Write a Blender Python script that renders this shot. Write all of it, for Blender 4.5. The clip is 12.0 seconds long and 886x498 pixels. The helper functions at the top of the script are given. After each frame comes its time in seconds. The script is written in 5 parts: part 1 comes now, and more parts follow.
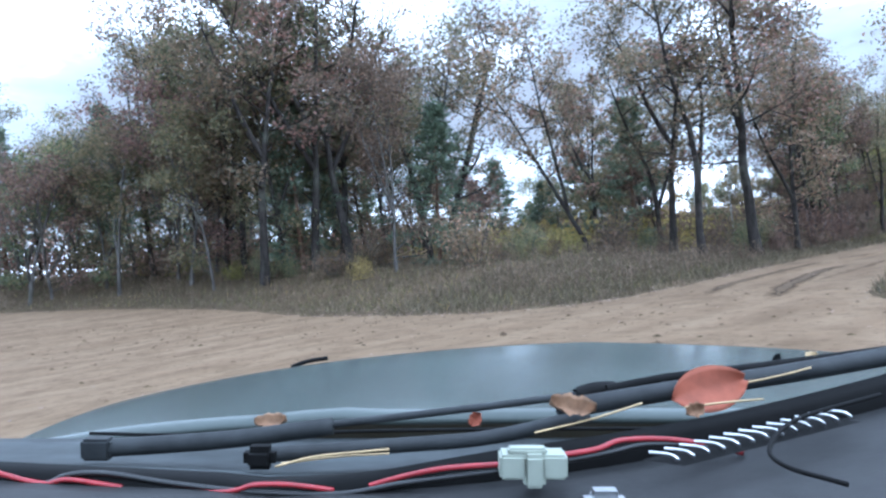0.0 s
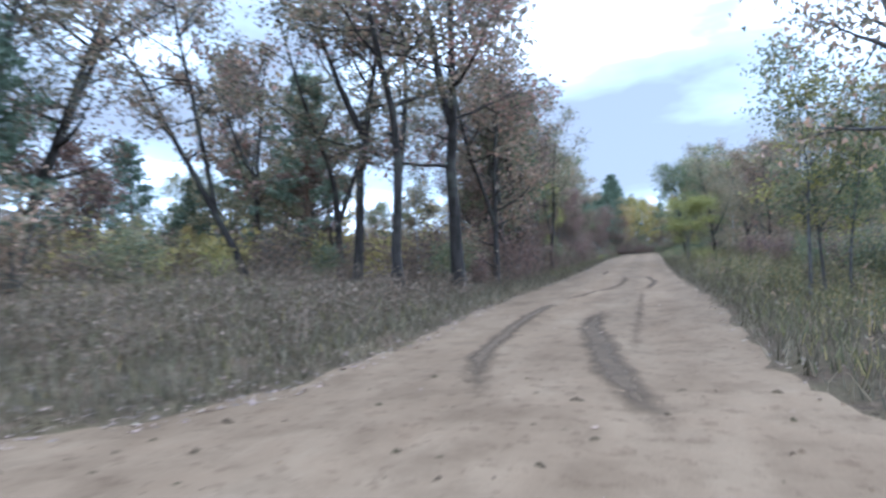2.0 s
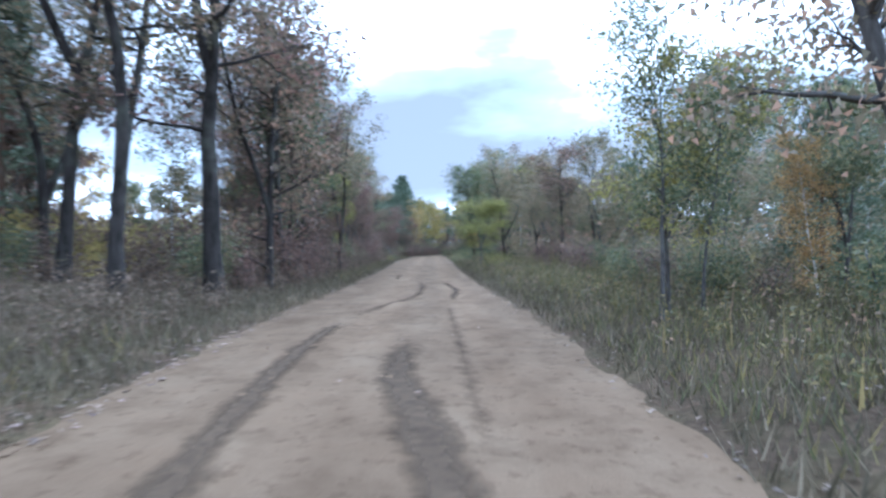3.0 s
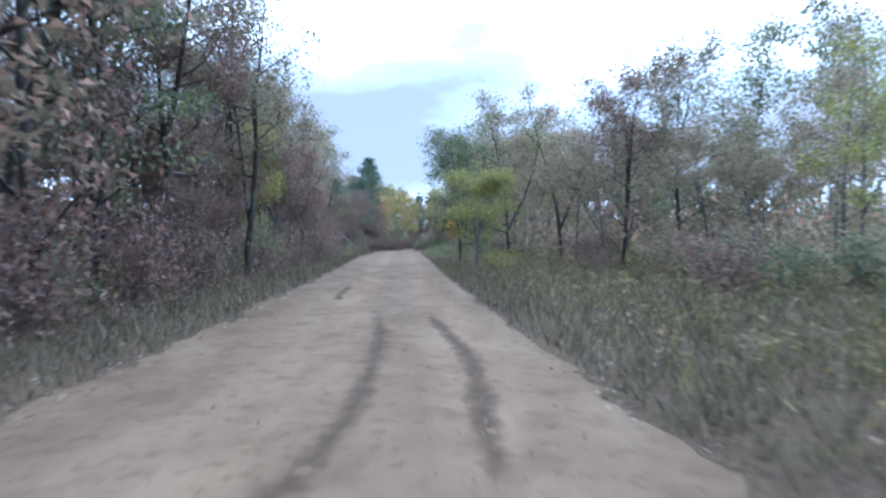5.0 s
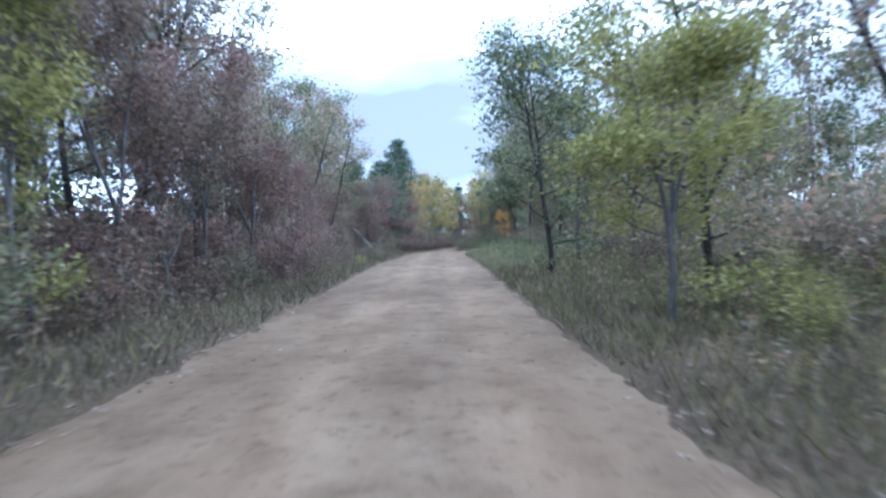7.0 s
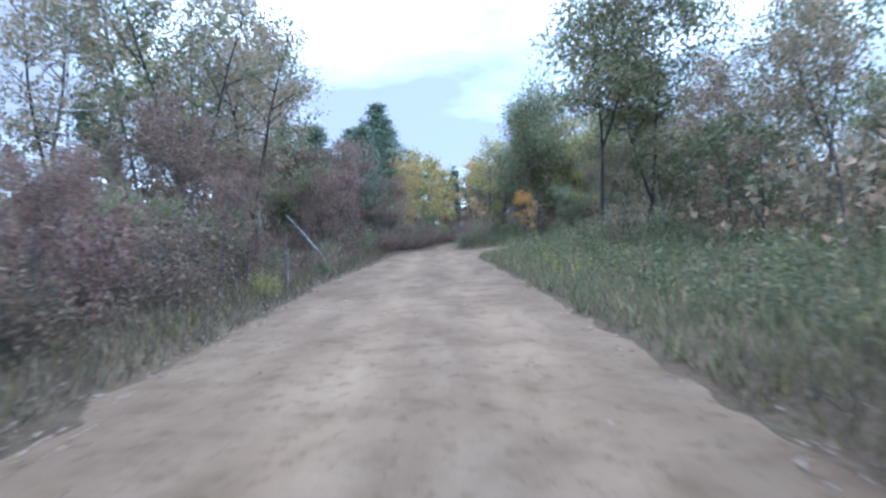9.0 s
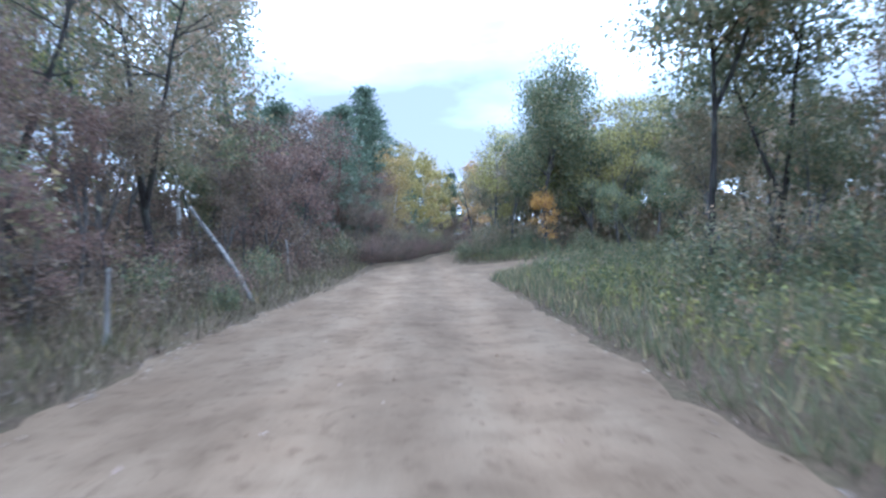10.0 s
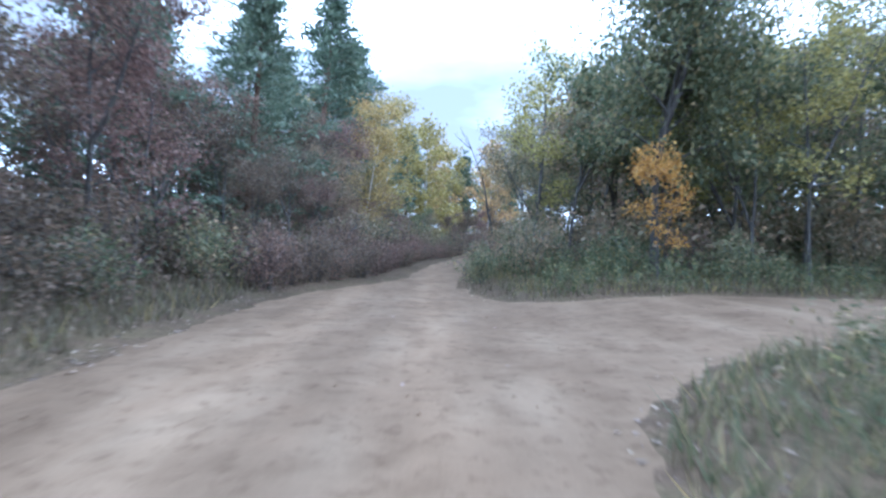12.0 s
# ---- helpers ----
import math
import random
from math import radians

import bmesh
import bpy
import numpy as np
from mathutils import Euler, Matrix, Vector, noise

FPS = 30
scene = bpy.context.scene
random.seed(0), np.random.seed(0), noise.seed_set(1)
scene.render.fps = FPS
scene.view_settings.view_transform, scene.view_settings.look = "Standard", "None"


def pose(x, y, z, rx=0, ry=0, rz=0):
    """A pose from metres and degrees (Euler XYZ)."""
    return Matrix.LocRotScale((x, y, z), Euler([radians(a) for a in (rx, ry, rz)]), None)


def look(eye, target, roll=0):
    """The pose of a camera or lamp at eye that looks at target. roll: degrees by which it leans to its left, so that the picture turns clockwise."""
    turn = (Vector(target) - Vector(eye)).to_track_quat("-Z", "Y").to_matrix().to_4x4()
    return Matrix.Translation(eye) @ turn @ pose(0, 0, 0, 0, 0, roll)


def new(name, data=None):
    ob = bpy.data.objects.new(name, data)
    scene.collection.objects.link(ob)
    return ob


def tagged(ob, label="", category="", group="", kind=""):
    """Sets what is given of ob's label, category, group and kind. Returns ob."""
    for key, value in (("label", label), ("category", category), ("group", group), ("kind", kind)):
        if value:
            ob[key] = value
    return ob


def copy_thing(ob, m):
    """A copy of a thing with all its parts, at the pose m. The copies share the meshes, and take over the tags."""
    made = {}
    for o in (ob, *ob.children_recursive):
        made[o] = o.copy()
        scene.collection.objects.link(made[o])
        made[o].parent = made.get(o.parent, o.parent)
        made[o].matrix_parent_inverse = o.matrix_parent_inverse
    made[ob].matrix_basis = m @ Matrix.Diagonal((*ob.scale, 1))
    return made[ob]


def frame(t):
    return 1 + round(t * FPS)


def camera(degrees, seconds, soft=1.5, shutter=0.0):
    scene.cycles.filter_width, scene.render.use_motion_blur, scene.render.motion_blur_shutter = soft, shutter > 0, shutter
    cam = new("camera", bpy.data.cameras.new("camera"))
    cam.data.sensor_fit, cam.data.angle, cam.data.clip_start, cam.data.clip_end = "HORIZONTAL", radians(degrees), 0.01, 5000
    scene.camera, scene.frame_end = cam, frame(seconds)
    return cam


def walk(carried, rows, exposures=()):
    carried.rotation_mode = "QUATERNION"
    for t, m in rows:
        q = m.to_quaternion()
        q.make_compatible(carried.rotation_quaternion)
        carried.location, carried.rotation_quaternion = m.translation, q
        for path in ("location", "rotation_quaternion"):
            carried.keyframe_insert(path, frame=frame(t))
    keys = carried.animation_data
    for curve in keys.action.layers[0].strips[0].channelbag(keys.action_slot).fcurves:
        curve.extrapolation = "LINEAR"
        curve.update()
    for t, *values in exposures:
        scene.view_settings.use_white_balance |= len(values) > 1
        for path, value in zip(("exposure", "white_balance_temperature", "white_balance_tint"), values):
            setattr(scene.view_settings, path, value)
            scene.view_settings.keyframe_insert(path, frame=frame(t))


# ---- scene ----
cam = camera(72.0, 12.0, soft=2.5, shutter=0.35)
# seconds, eye x y z, yaw to the left, pitch up, roll
PATH = [
    (0.0, 5.84, -0.23, 1.35, 48.98, 1.26, -6.19),
    (0.1, 5.84, -0.23, 1.35, 48.98, 1.26, -6.19),
    (0.5, 4.39, 1.23, 1.35, 44.79, 1.91, -2.96),
    (1.0, 2.89, 2.89, 1.35, 37.15, 0.68, -2.14),
    (1.5, 1.61, 4.90, 1.35, 27.30, 0.83, -7.22),
    (2.0, 0.99, 7.26, 1.35, 18.44, 0.57, -2.95),
    (2.5, 0.66, 9.42, 1.35, 8.25, 0.91, -2.97),
    (3.0, 0.39, 11.37, 1.35, -1.25, -0.17, -0.70),
    (3.2, 0.31, 12.26, 1.35, -4.10, -0.13, -0.53),
    (3.6, 0.23, 14.28, 1.35, -4.18, -0.38, -0.45),
    (4.0, 0.24, 16.63, 1.35, -4.25, -0.63, -0.36),
    (4.4, 0.30, 19.28, 1.35, -4.33, -0.88, -0.28),
    (4.8, 0.38, 22.15, 1.35, -4.40, -1.12, -0.20),
    (5.0, 0.41, 23.64, 1.35, -4.02, -0.85, -0.14),
    (5.5, 0.41, 27.45, 1.35, -3.01, -0.79, -0.70),
    (6.0, 0.40, 31.38, 1.35, -1.94, -0.99, -1.36),
    (6.5, 0.45, 35.44, 1.35, -0.88, -0.90, -1.90),
    (7.0, 0.49, 39.60, 1.35, -0.39, -1.07, -1.87),
    (7.2, 0.49, 41.29, 1.35, -0.12, -1.35, -1.68),
    (7.6, 0.45, 44.70, 1.35, -0.35, -1.40, -1.80),
    (8.0, 0.38, 48.16, 1.35, -0.57, -1.46, -1.91),
    (8.4, 0.30, 51.65, 1.35, -0.80, -1.51, -2.02),
    (8.8, 0.23, 55.17, 1.35, -1.03, -1.57, -2.13),
    (9.0, 0.20, 56.94, 1.35, -1.20, -1.71, -2.75),
    (9.5, 0.18, 61.36, 1.35, -1.53, -1.27, -1.53),
    (10.0, 0.24, 65.78, 1.35, -1.98, -0.93, -0.86),
    (10.5, 0.38, 70.17, 1.35, -2.66, -0.54, 0.71),
    (11.0, 0.61, 74.51, 1.35, -1.95, -1.13, -1.01),
    (11.5, 0.91, 78.82, 1.35, -1.44, -0.99, 0.28),
    (12.0, 1.25, 83.11, 1.35, -0.90, -0.99, 1.96),
]


def gaze(x, y, z, yaw, pitch, roll):
    a, b = radians(yaw), radians(pitch)
    eye = Vector((x, y, z))
    return look(eye, eye + Vector((-math.sin(a) * math.cos(b), math.cos(a) * math.cos(b), math.sin(b))), roll)


walk(cam, [(t, gaze(x, y, z, yaw, pitch, roll)) for t, x, y, z, yaw, pitch, roll in PATH],
     [(0.0, 1.40, 4740, 8), (3.0, 1.37, 4500, 8), (6.0, 1.52, 4430, 9), (9.0, 1.56, 4420, 9), (12.0, 1.68, 4400, 9)])

# ---- sky and sun ----
SUN_EL, SUN_AZ = radians(35), radians(60)
world = bpy.data.worlds.new("overcast_sky")
scene.world = world
world.use_nodes = True
wn, wl = world.node_tree.nodes, world.node_tree.links
wn.clear()
w_out = wn.new("ShaderNodeOutputWorld")
w_bg = wn.new("ShaderNodeBackground")
w_bg2 = wn.new("ShaderNodeBackground")
w_mix = wn.new("ShaderNodeMixShader")
w_sky = wn.new("ShaderNodeTexSky")
w_sky.sky_type = "NISHITA"
w_sky.sun_disc = False
w_sky.sun_elevation, w_sky.sun_rotation = SUN_EL, SUN_AZ
w_bg.inputs["Strength"].default_value = 0.12
w_tc = wn.new("ShaderNodeTexCoord")
w_map = wn.new("ShaderNodeMapping")
w_map.inputs["Scale"].default_value = (1.0, 1.0, 2.6)
w_map.inputs["Location"].default_value = (3.7, 1.2, 0.4)
w_noise = wn.new("ShaderNodeTexNoise")
w_noise.inputs["Scale"].default_value = 2.3
w_noise.inputs["Detail"].default_value = 5
w_noise.inputs["Roughness"].default_value = 0.5
w_ramp = wn.new("ShaderNodeValToRGB")
w_ramp.color_ramp.elements[0].position, w_ramp.color_ramp.elements[0].color = 0.36, (0.205, 0.195, 0.190, 1)
w_ramp.color_ramp.elements[1].position, w_ramp.color_ramp.elements[1].color = 0.60, (1.0, 1.0, 1.0, 1)
w_mid = w_ramp.color_ramp.elements.new(0.48)
w_mid.color = (0.345, 0.355, 0.355, 1)
w_bg2.inputs["Strength"].default_value = 1.35
w_mix.inputs[0].default_value = 0.94
wl.new(w_tc.outputs["Generated"], w_map.inputs["Vector"])
wl.new(w_map.outputs["Vector"], w_noise.inputs["Vector"])
# a bank of grey cloud above a bright strip low over the land
w_sep = wn.new("ShaderNodeSeparateXYZ")
w_low = wn.new("ShaderNodeValToRGB")
while len(w_low.color_ramp.elements) < 6:
    w_low.color_ramp.elements.new(0.5)
for el, (p, v) in zip(w_low.color_ramp.elements, ((0.0, 0.54), (0.06, 0.56), (0.11, 0.42), (0.22, 0.40), (0.31, 0.54), (0.42, 0.66))):
    el.position, el.color = p, (v, v, v, 1)
w_off = wn.new("ShaderNodeMath")
w_off.operation, w_off.inputs[1].default_value = "SUBTRACT", 0.5
w_add = wn.new("ShaderNodeMath")
wl.new(w_tc.outputs["Generated"], w_sep.inputs["Vector"])
wl.new(w_sep.outputs["Z"], w_low.inputs["Fac"])
wl.new(w_low.outputs["Color"], w_off.inputs[0])
wl.new(w_off.outputs["Value"], w_add.inputs[0])
wl.new(w_noise.outputs["Fac"], w_add.inputs[1])
wl.new(w_add.outputs["Value"], w_ramp.inputs["Fac"])
wl.new(w_ramp.outputs["Color"], w_bg2.inputs["Color"])
wl.new(w_sky.outputs["Color"], w_bg.inputs["Color"])
wl.new(w_bg.outputs["Background"], w_mix.inputs[1])
wl.new(w_bg2.outputs["Background"], w_mix.inputs[2])
wl.new(w_mix.outputs["Shader"], w_out.inputs["Surface"])

sun_data = bpy.data.lights.new("sun", "SUN")
sun_data.energy, sun_data.angle, sun_data.color = 0.8, radians(20), (1.0, 0.96, 0.9)
sun = new("sun", sun_data)
sun.matrix_world = look((0, 0, 40), (-math.cos(SUN_EL) * math.sin(SUN_AZ) * 40, -math.cos(SUN_EL) * math.cos(SUN_AZ) * 40, 40 - math.sin(SUN_EL) * 40))


# ---- materials ----
def material(name):
    m = bpy.data.materials.new(name)
    m.use_nodes = True
    return m, m.node_tree.nodes, m.node_tree.links, m.node_tree.nodes["Principled BSDF"]


def ramp_node(nodes, stops):
    r = nodes.new("ShaderNodeValToRGB")
    els = r.color_ramp.elements
    while len(els) < len(stops):
        els.new(0.5)
    for e, (p, c) in zip(els, stops):
        e.position, e.color = p, (*c, 1)
    return r


def mixed(nodes, links, a, b, fac, mode="MIX"):
    mx = nodes.new("ShaderNodeMix")
    mx.data_type, mx.blend_type = "RGBA", mode
    for value, slot in ((fac, 0), (a, 6), (b, 7)):
        if isinstance(value, (int, float)):
            mx.inputs[slot].default_value = value
        elif isinstance(value, tuple):
            mx.inputs[slot].default_value = (*value, 1)
        else:
            links.new(value, mx.inputs[slot])
    return mx.outputs[2]


def noise_node(nodes, links, scale, detail=4, rough=0.55, coords=None):
    n = nodes.new("ShaderNodeTexNoise")
    n.inputs["Scale"].default_value, n.inputs["Detail"].default_value, n.inputs["Roughness"].default_value = scale, detail, rough
    if coords is None:
        coords = nodes.new("ShaderNodeTexCoord").outputs["Object"]
    links.new(coords, n.inputs["Vector"])
    return n


def bumped(nodes, links, bsdf, height, strength, distance):
    b = nodes.new("ShaderNodeBump")
    b.inputs["Strength"].default_value, b.inputs["Distance"].default_value = strength, distance
    links.new(height, b.inputs["Height"])
    links.new(b.outputs["Normal"], bsdf.inputs["Normal"])


def leaf_material(name, stops, through_light=0.42, rough=0.55):
    """Leaves that differ one by one, and a little from plant to plant."""
    m, nodes, links, bsdf = material(name)
    geo = nodes.new("ShaderNodeNewGeometry")
    info = nodes.new("ShaderNodeObjectInfo")
    ramp = ramp_node(nodes, stops)
    links.new(geo.outputs["Random Per Island"], ramp.inputs["Fac"])
    hue = nodes.new("ShaderNodeHueSaturation")
    shift = nodes.new("ShaderNodeMapRange")
    shift.inputs["To Min"].default_value, shift.inputs["To Max"].default_value = 0.475, 0.525
    links.new(info.outputs["Random"], shift.inputs["Value"])
    links.new(shift.outputs["Result"], hue.inputs["Hue"])
    val = nodes.new("ShaderNodeMapRange")
    val.inputs["To Min"].default_value, val.inputs["To Max"].default_value = 1.15, 0.8
    links.new(info.outputs["Random"], val.inputs["Value"])
    links.new(val.outputs["Result"], hue.inputs["Value"])
    links.new(ramp.outputs["Color"], hue.inputs["Color"])
    links.new(hue.outputs["Color"], bsdf.inputs["Base Color"])
    bsdf.inputs["Roughness"].default_value = rough
    bsdf.inputs["Specular IOR Level"].default_value = 0.3
    trans = nodes.new("ShaderNodeBsdfTranslucent")
    links.new(hue.outputs["Color"], trans.inputs["Color"])
    mix = nodes.new("ShaderNodeMixShader")
    mix.inputs[0].default_value = through_light
    out = nodes["Material Output"]
    links.new(bsdf.outputs["BSDF"], mix.inputs[1])
    links.new(trans.outputs["BSDF"], mix.inputs[2])
    links.new(mix.outputs["Shader"], out.inputs["Surface"])
    return m


def bark_material(name, dark, light, scale=9.0, marks=None):
    m, nodes, links, bsdf = material(name)
    tc = nodes.new("ShaderNodeTexCoord")
    mp = nodes.new("ShaderNodeMapping")
    mp.inputs["Scale"].default_value = (1, 1, 0.22)
    links.new(tc.outputs["Object"], mp.inputs["Vector"])
    n1 = noise_node(nodes, links, scale, 6, 0.65, mp.outputs["Vector"])
    n2 = noise_node(nodes, links, 0.9, 3)
    r = ramp_node(nodes, [(0.35, dark), (0.65, light)])
    links.new(n1.outputs["Fac"], r.inputs["Fac"])
    col = mixed(nodes, links, r.outputs["Color"], (0.10, 0.12, 0.07), 0.0)
    lichen = ramp_node(nodes, [(0.5, (0, 0, 0)), (0.7, (0.45, 0.45, 0.45))])
    links.new(n2.outputs["Fac"], lichen.inputs["Fac"])
    col = mixed(nodes, links, col, (0.16, 0.17, 0.13), lichen.outputs["Color"])
    if marks:
        mp2 = nodes.new("ShaderNodeMapping")
        mp2.inputs["Scale"].default_value = (1.2, 1.2, 7)
        links.new(tc.outputs["Object"], mp2.inputs["Vector"])
        n3 = noise_node(nodes, links, 1.8, 3, 0.6, mp2.outputs["Vector"])
        r3 = ramp_node(nodes, [(0.56, (0, 0, 0)), (0.62, (1, 1, 1))])
        links.new(n3.outputs["Fac"], r3.inputs["Fac"])
        col = mixed(nodes, links, col, marks, r3.outputs["Color"])
    links.new(col, bsdf.inputs["Base Color"])
    bsdf.inputs["Roughness"].default_value = 0.9
    bsdf.inputs["Specular IOR Level"].default_value = 0.15
    bumped(nodes, links, bsdf, n1.outputs["Fac"], 0.7, 0.03)
    return m


LEAF_OAK = leaf_material("oak_leaves", [(0.0, (0.084, 0.076, 0.048)), (0.35, (0.142, 0.122, 0.080)), (0.7, (0.210, 0.145, 0.102)), (1.0, (0.320, 0.200, 0.132))])
LEAF_BROWN = leaf_material("brown_leaves", [(0.0, (0.096, 0.072, 0.054)), (0.4, (0.158, 0.112, 0.082)), (0.8, (0.220, 0.148, 0.106)), (1.0, (0.310, 0.220, 0.155))])
LEAF_GREEN = leaf_material("green_leaves", [(0.0, (0.091, 0.108, 0.056)), (0.5, (0.168, 0.186, 0.098)), (0.85, (0.256, 0.242, 0.124)), (1.0, (0.408, 0.311, 0.151))])
LEAF_OLIVE = leaf_material("olive_leaves", [(0.0, (0.120, 0.113, 0.064)), (0.5, (0.221, 0.198, 0.116)), (0.85, (0.310, 0.231, 0.142)), (1.0, (0.421, 0.296, 0.164))])
LEAF_YELLOW = leaf_material("yellow_green_leaves", [(0.0, (0.200, 0.185, 0.065)), (0.5, (0.320, 0.285, 0.090)), (1.0, (0.47, 0.39, 0.13))])
LEAF_AMBER = leaf_material("amber_leaves", [(0.0, (0.230, 0.180, 0.070)), (0.5, (0.360, 0.265, 0.095)), (1.0, (0.500, 0.370, 0.135))])
LEAF_GOLD = leaf_material("golden_leaves", [(0.0, (0.380, 0.235, 0.055)), (0.5, (0.500, 0.310, 0.075)), (1.0, (0.580, 0.390, 0.100))])
NEEDLE = leaf_material("pine_needles", [(0.0, (0.078, 0.105, 0.070)), (0.6, (0.142, 0.178, 0.115)), (1.0, (0.205, 0.240, 0.155))], 0.28)
GRASS_DRY = leaf_material("dry_grass", [(0.0, (0.068, 0.058, 0.036)), (0.5, (0.118, 0.098, 0.060)), (0.85, (0.190, 0.150, 0.095)), (1.0, (0.300, 0.240, 0.160))], 0.3, 0.7)
GRASS_GREEN = leaf_material("green_grass", [(0.0, (0.088, 0.092, 0.042)), (0.5, (0.155, 0.143, 0.060)), (0.85, (0.245, 0.195, 0.082)), (1.0, (0.40, 0.30, 0.12))], 0.3, 0.6)
GRASS_LUSH = leaf_material("lush_grass", [(0.0, (0.078, 0.098, 0.048)), (0.5, (0.140, 0.148, 0.075)), (0.85, (0.225, 0.205, 0.105)), (1.0, (0.40, 0.34, 0.15))], 0.35, 0.6)
LITTER = leaf_material("fallen_leaves", [(0.0, (0.118, 0.093, 0.071)), (0.5, (0.235, 0.184, 0.145)), (0.85, (0.250, 0.190, 0.132)), (1.0, (0.285, 0.235, 0.160))], 0.1, 0.85)
BARK_DARK = bark_material("dark_oak_bark", (0.017, 0.015, 0.013), (0.058, 0.051, 0.046))
BARK_GREY = bark_material("grey_bark", (0.05, 0.046, 0.042), (0.14, 0.13, 0.118))
BARK_BIRCH = bark_material("white_birch_bark", (0.38, 0.36, 0.33), (0.62, 0.60, 0.56), 4.0, (0.05, 0.045, 0.04))
BARK_DEAD = bark_material("weathered_birch_bark", (0.11, 0.10, 0.09), (0.25, 0.23, 0.21), 5.0, (0.05, 0.045, 0.04))
CUT_WOOD = bark_material("cut_branch_wood", (0.26, 0.185, 0.10), (0.50, 0.38, 0.23), 6.0)
BARK_PINE = bark_material("pine_bark", (0.065, 0.042, 0.030), (0.19, 0.115, 0.075))


def ground_material():
    m, nodes, links, bsdf = material("forest_ground")
    fine, mid, big = (noise_node(nodes, links, s, d, 0.6) for s, d in ((14, 6), (2.2, 5), (0.25, 3)))
    r1 = ramp_node(nodes, [(0.3, (0.055, 0.040, 0.027)), (0.55, (0.105, 0.076, 0.050)), (0.75, (0.170, 0.122, 0.082))])
    links.new(fine.outputs["Fac"], r1.inputs["Fac"])
    r2 = ramp_node(nodes, [(0.4, (0.078, 0.062, 0.036)), (0.7, (0.130, 0.102, 0.060))])
    links.new(fine.outputs["Fac"], r2.inputs["Fac"])
    cover = ramp_node(nodes, [(0.42, (0, 0, 0)), (0.6, (1, 1, 1))])
    links.new(mid.outputs["Fac"], cover.inputs["Fac"])
    col = mixed(nodes, links, r1.outputs["Color"], r2.outputs["Color"], cover.outputs["Color"])
    shade = ramp_node(nodes, [(0.35, (0.8, 0.8, 0.8)), (0.65, (1.15, 1.12, 1.08))])
    links.new(big.outputs["Fac"], shade.inputs["Fac"])
    col = mixed(nodes, links, col, shade.outputs["Color"], 1.0, "MULTIPLY")
    links.new(col, bsdf.inputs["Base Color"])
    bsdf.inputs["Roughness"].default_value = 0.95
    bsdf.inputs["Specular IOR Level"].default_value = 0.06
    bumped(nodes, links, bsdf, fine.outputs["Fac"], 0.9, 0.06)
    return m


def wheel_lanes(nodes, links, tc, col):
    """Two paler lanes that wheels have packed smooth along the straight."""
    sep = nodes.new("ShaderNodeSeparateXYZ")
    links.new(tc.outputs["Object"], sep.inputs["Vector"])
    wob = noise_node(nodes, links, 0.35, 3)
    shift = nodes.new("ShaderNodeMath")
    shift.operation, shift.inputs[1].default_value = "MULTIPLY_ADD", 0.9
    links.new(wob.outputs["Fac"], shift.inputs[0])
    links.new(sep.outputs["X"], shift.inputs[2])
    band = nodes.new("ShaderNodeMapRange")
    band.inputs["From Min"].default_value, band.inputs["From Max"].default_value = -2.2, 2.8
    links.new(shift.outputs["Value"], band.inputs["Value"])
    lanes = ramp_node(nodes, [(0.0, (0.9, 0.9, 0.9)), (0.28, (0.98, 0.98, 0.98)), (0.42, (1.17, 1.16, 1.15)), (0.52, (0.97, 0.97, 0.97)), (0.64, (0.93, 0.93, 0.93)), (0.76, (1.17, 1.16, 1.15)), (0.9, (0.94, 0.94, 0.94))])
    links.new(band.outputs["Result"], lanes.inputs["Fac"])
    far = nodes.new("ShaderNodeMapRange")
    far.inputs["From Min"].default_value, far.inputs["From Max"].default_value = 14.0, 24.0
    links.new(sep.outputs["Y"], far.inputs["Value"])
    return mixed(nodes, links, col, mixed(nodes, links, col, lanes.outputs["Color"], 1.0, "MULTIPLY"), far.outputs["Result"])


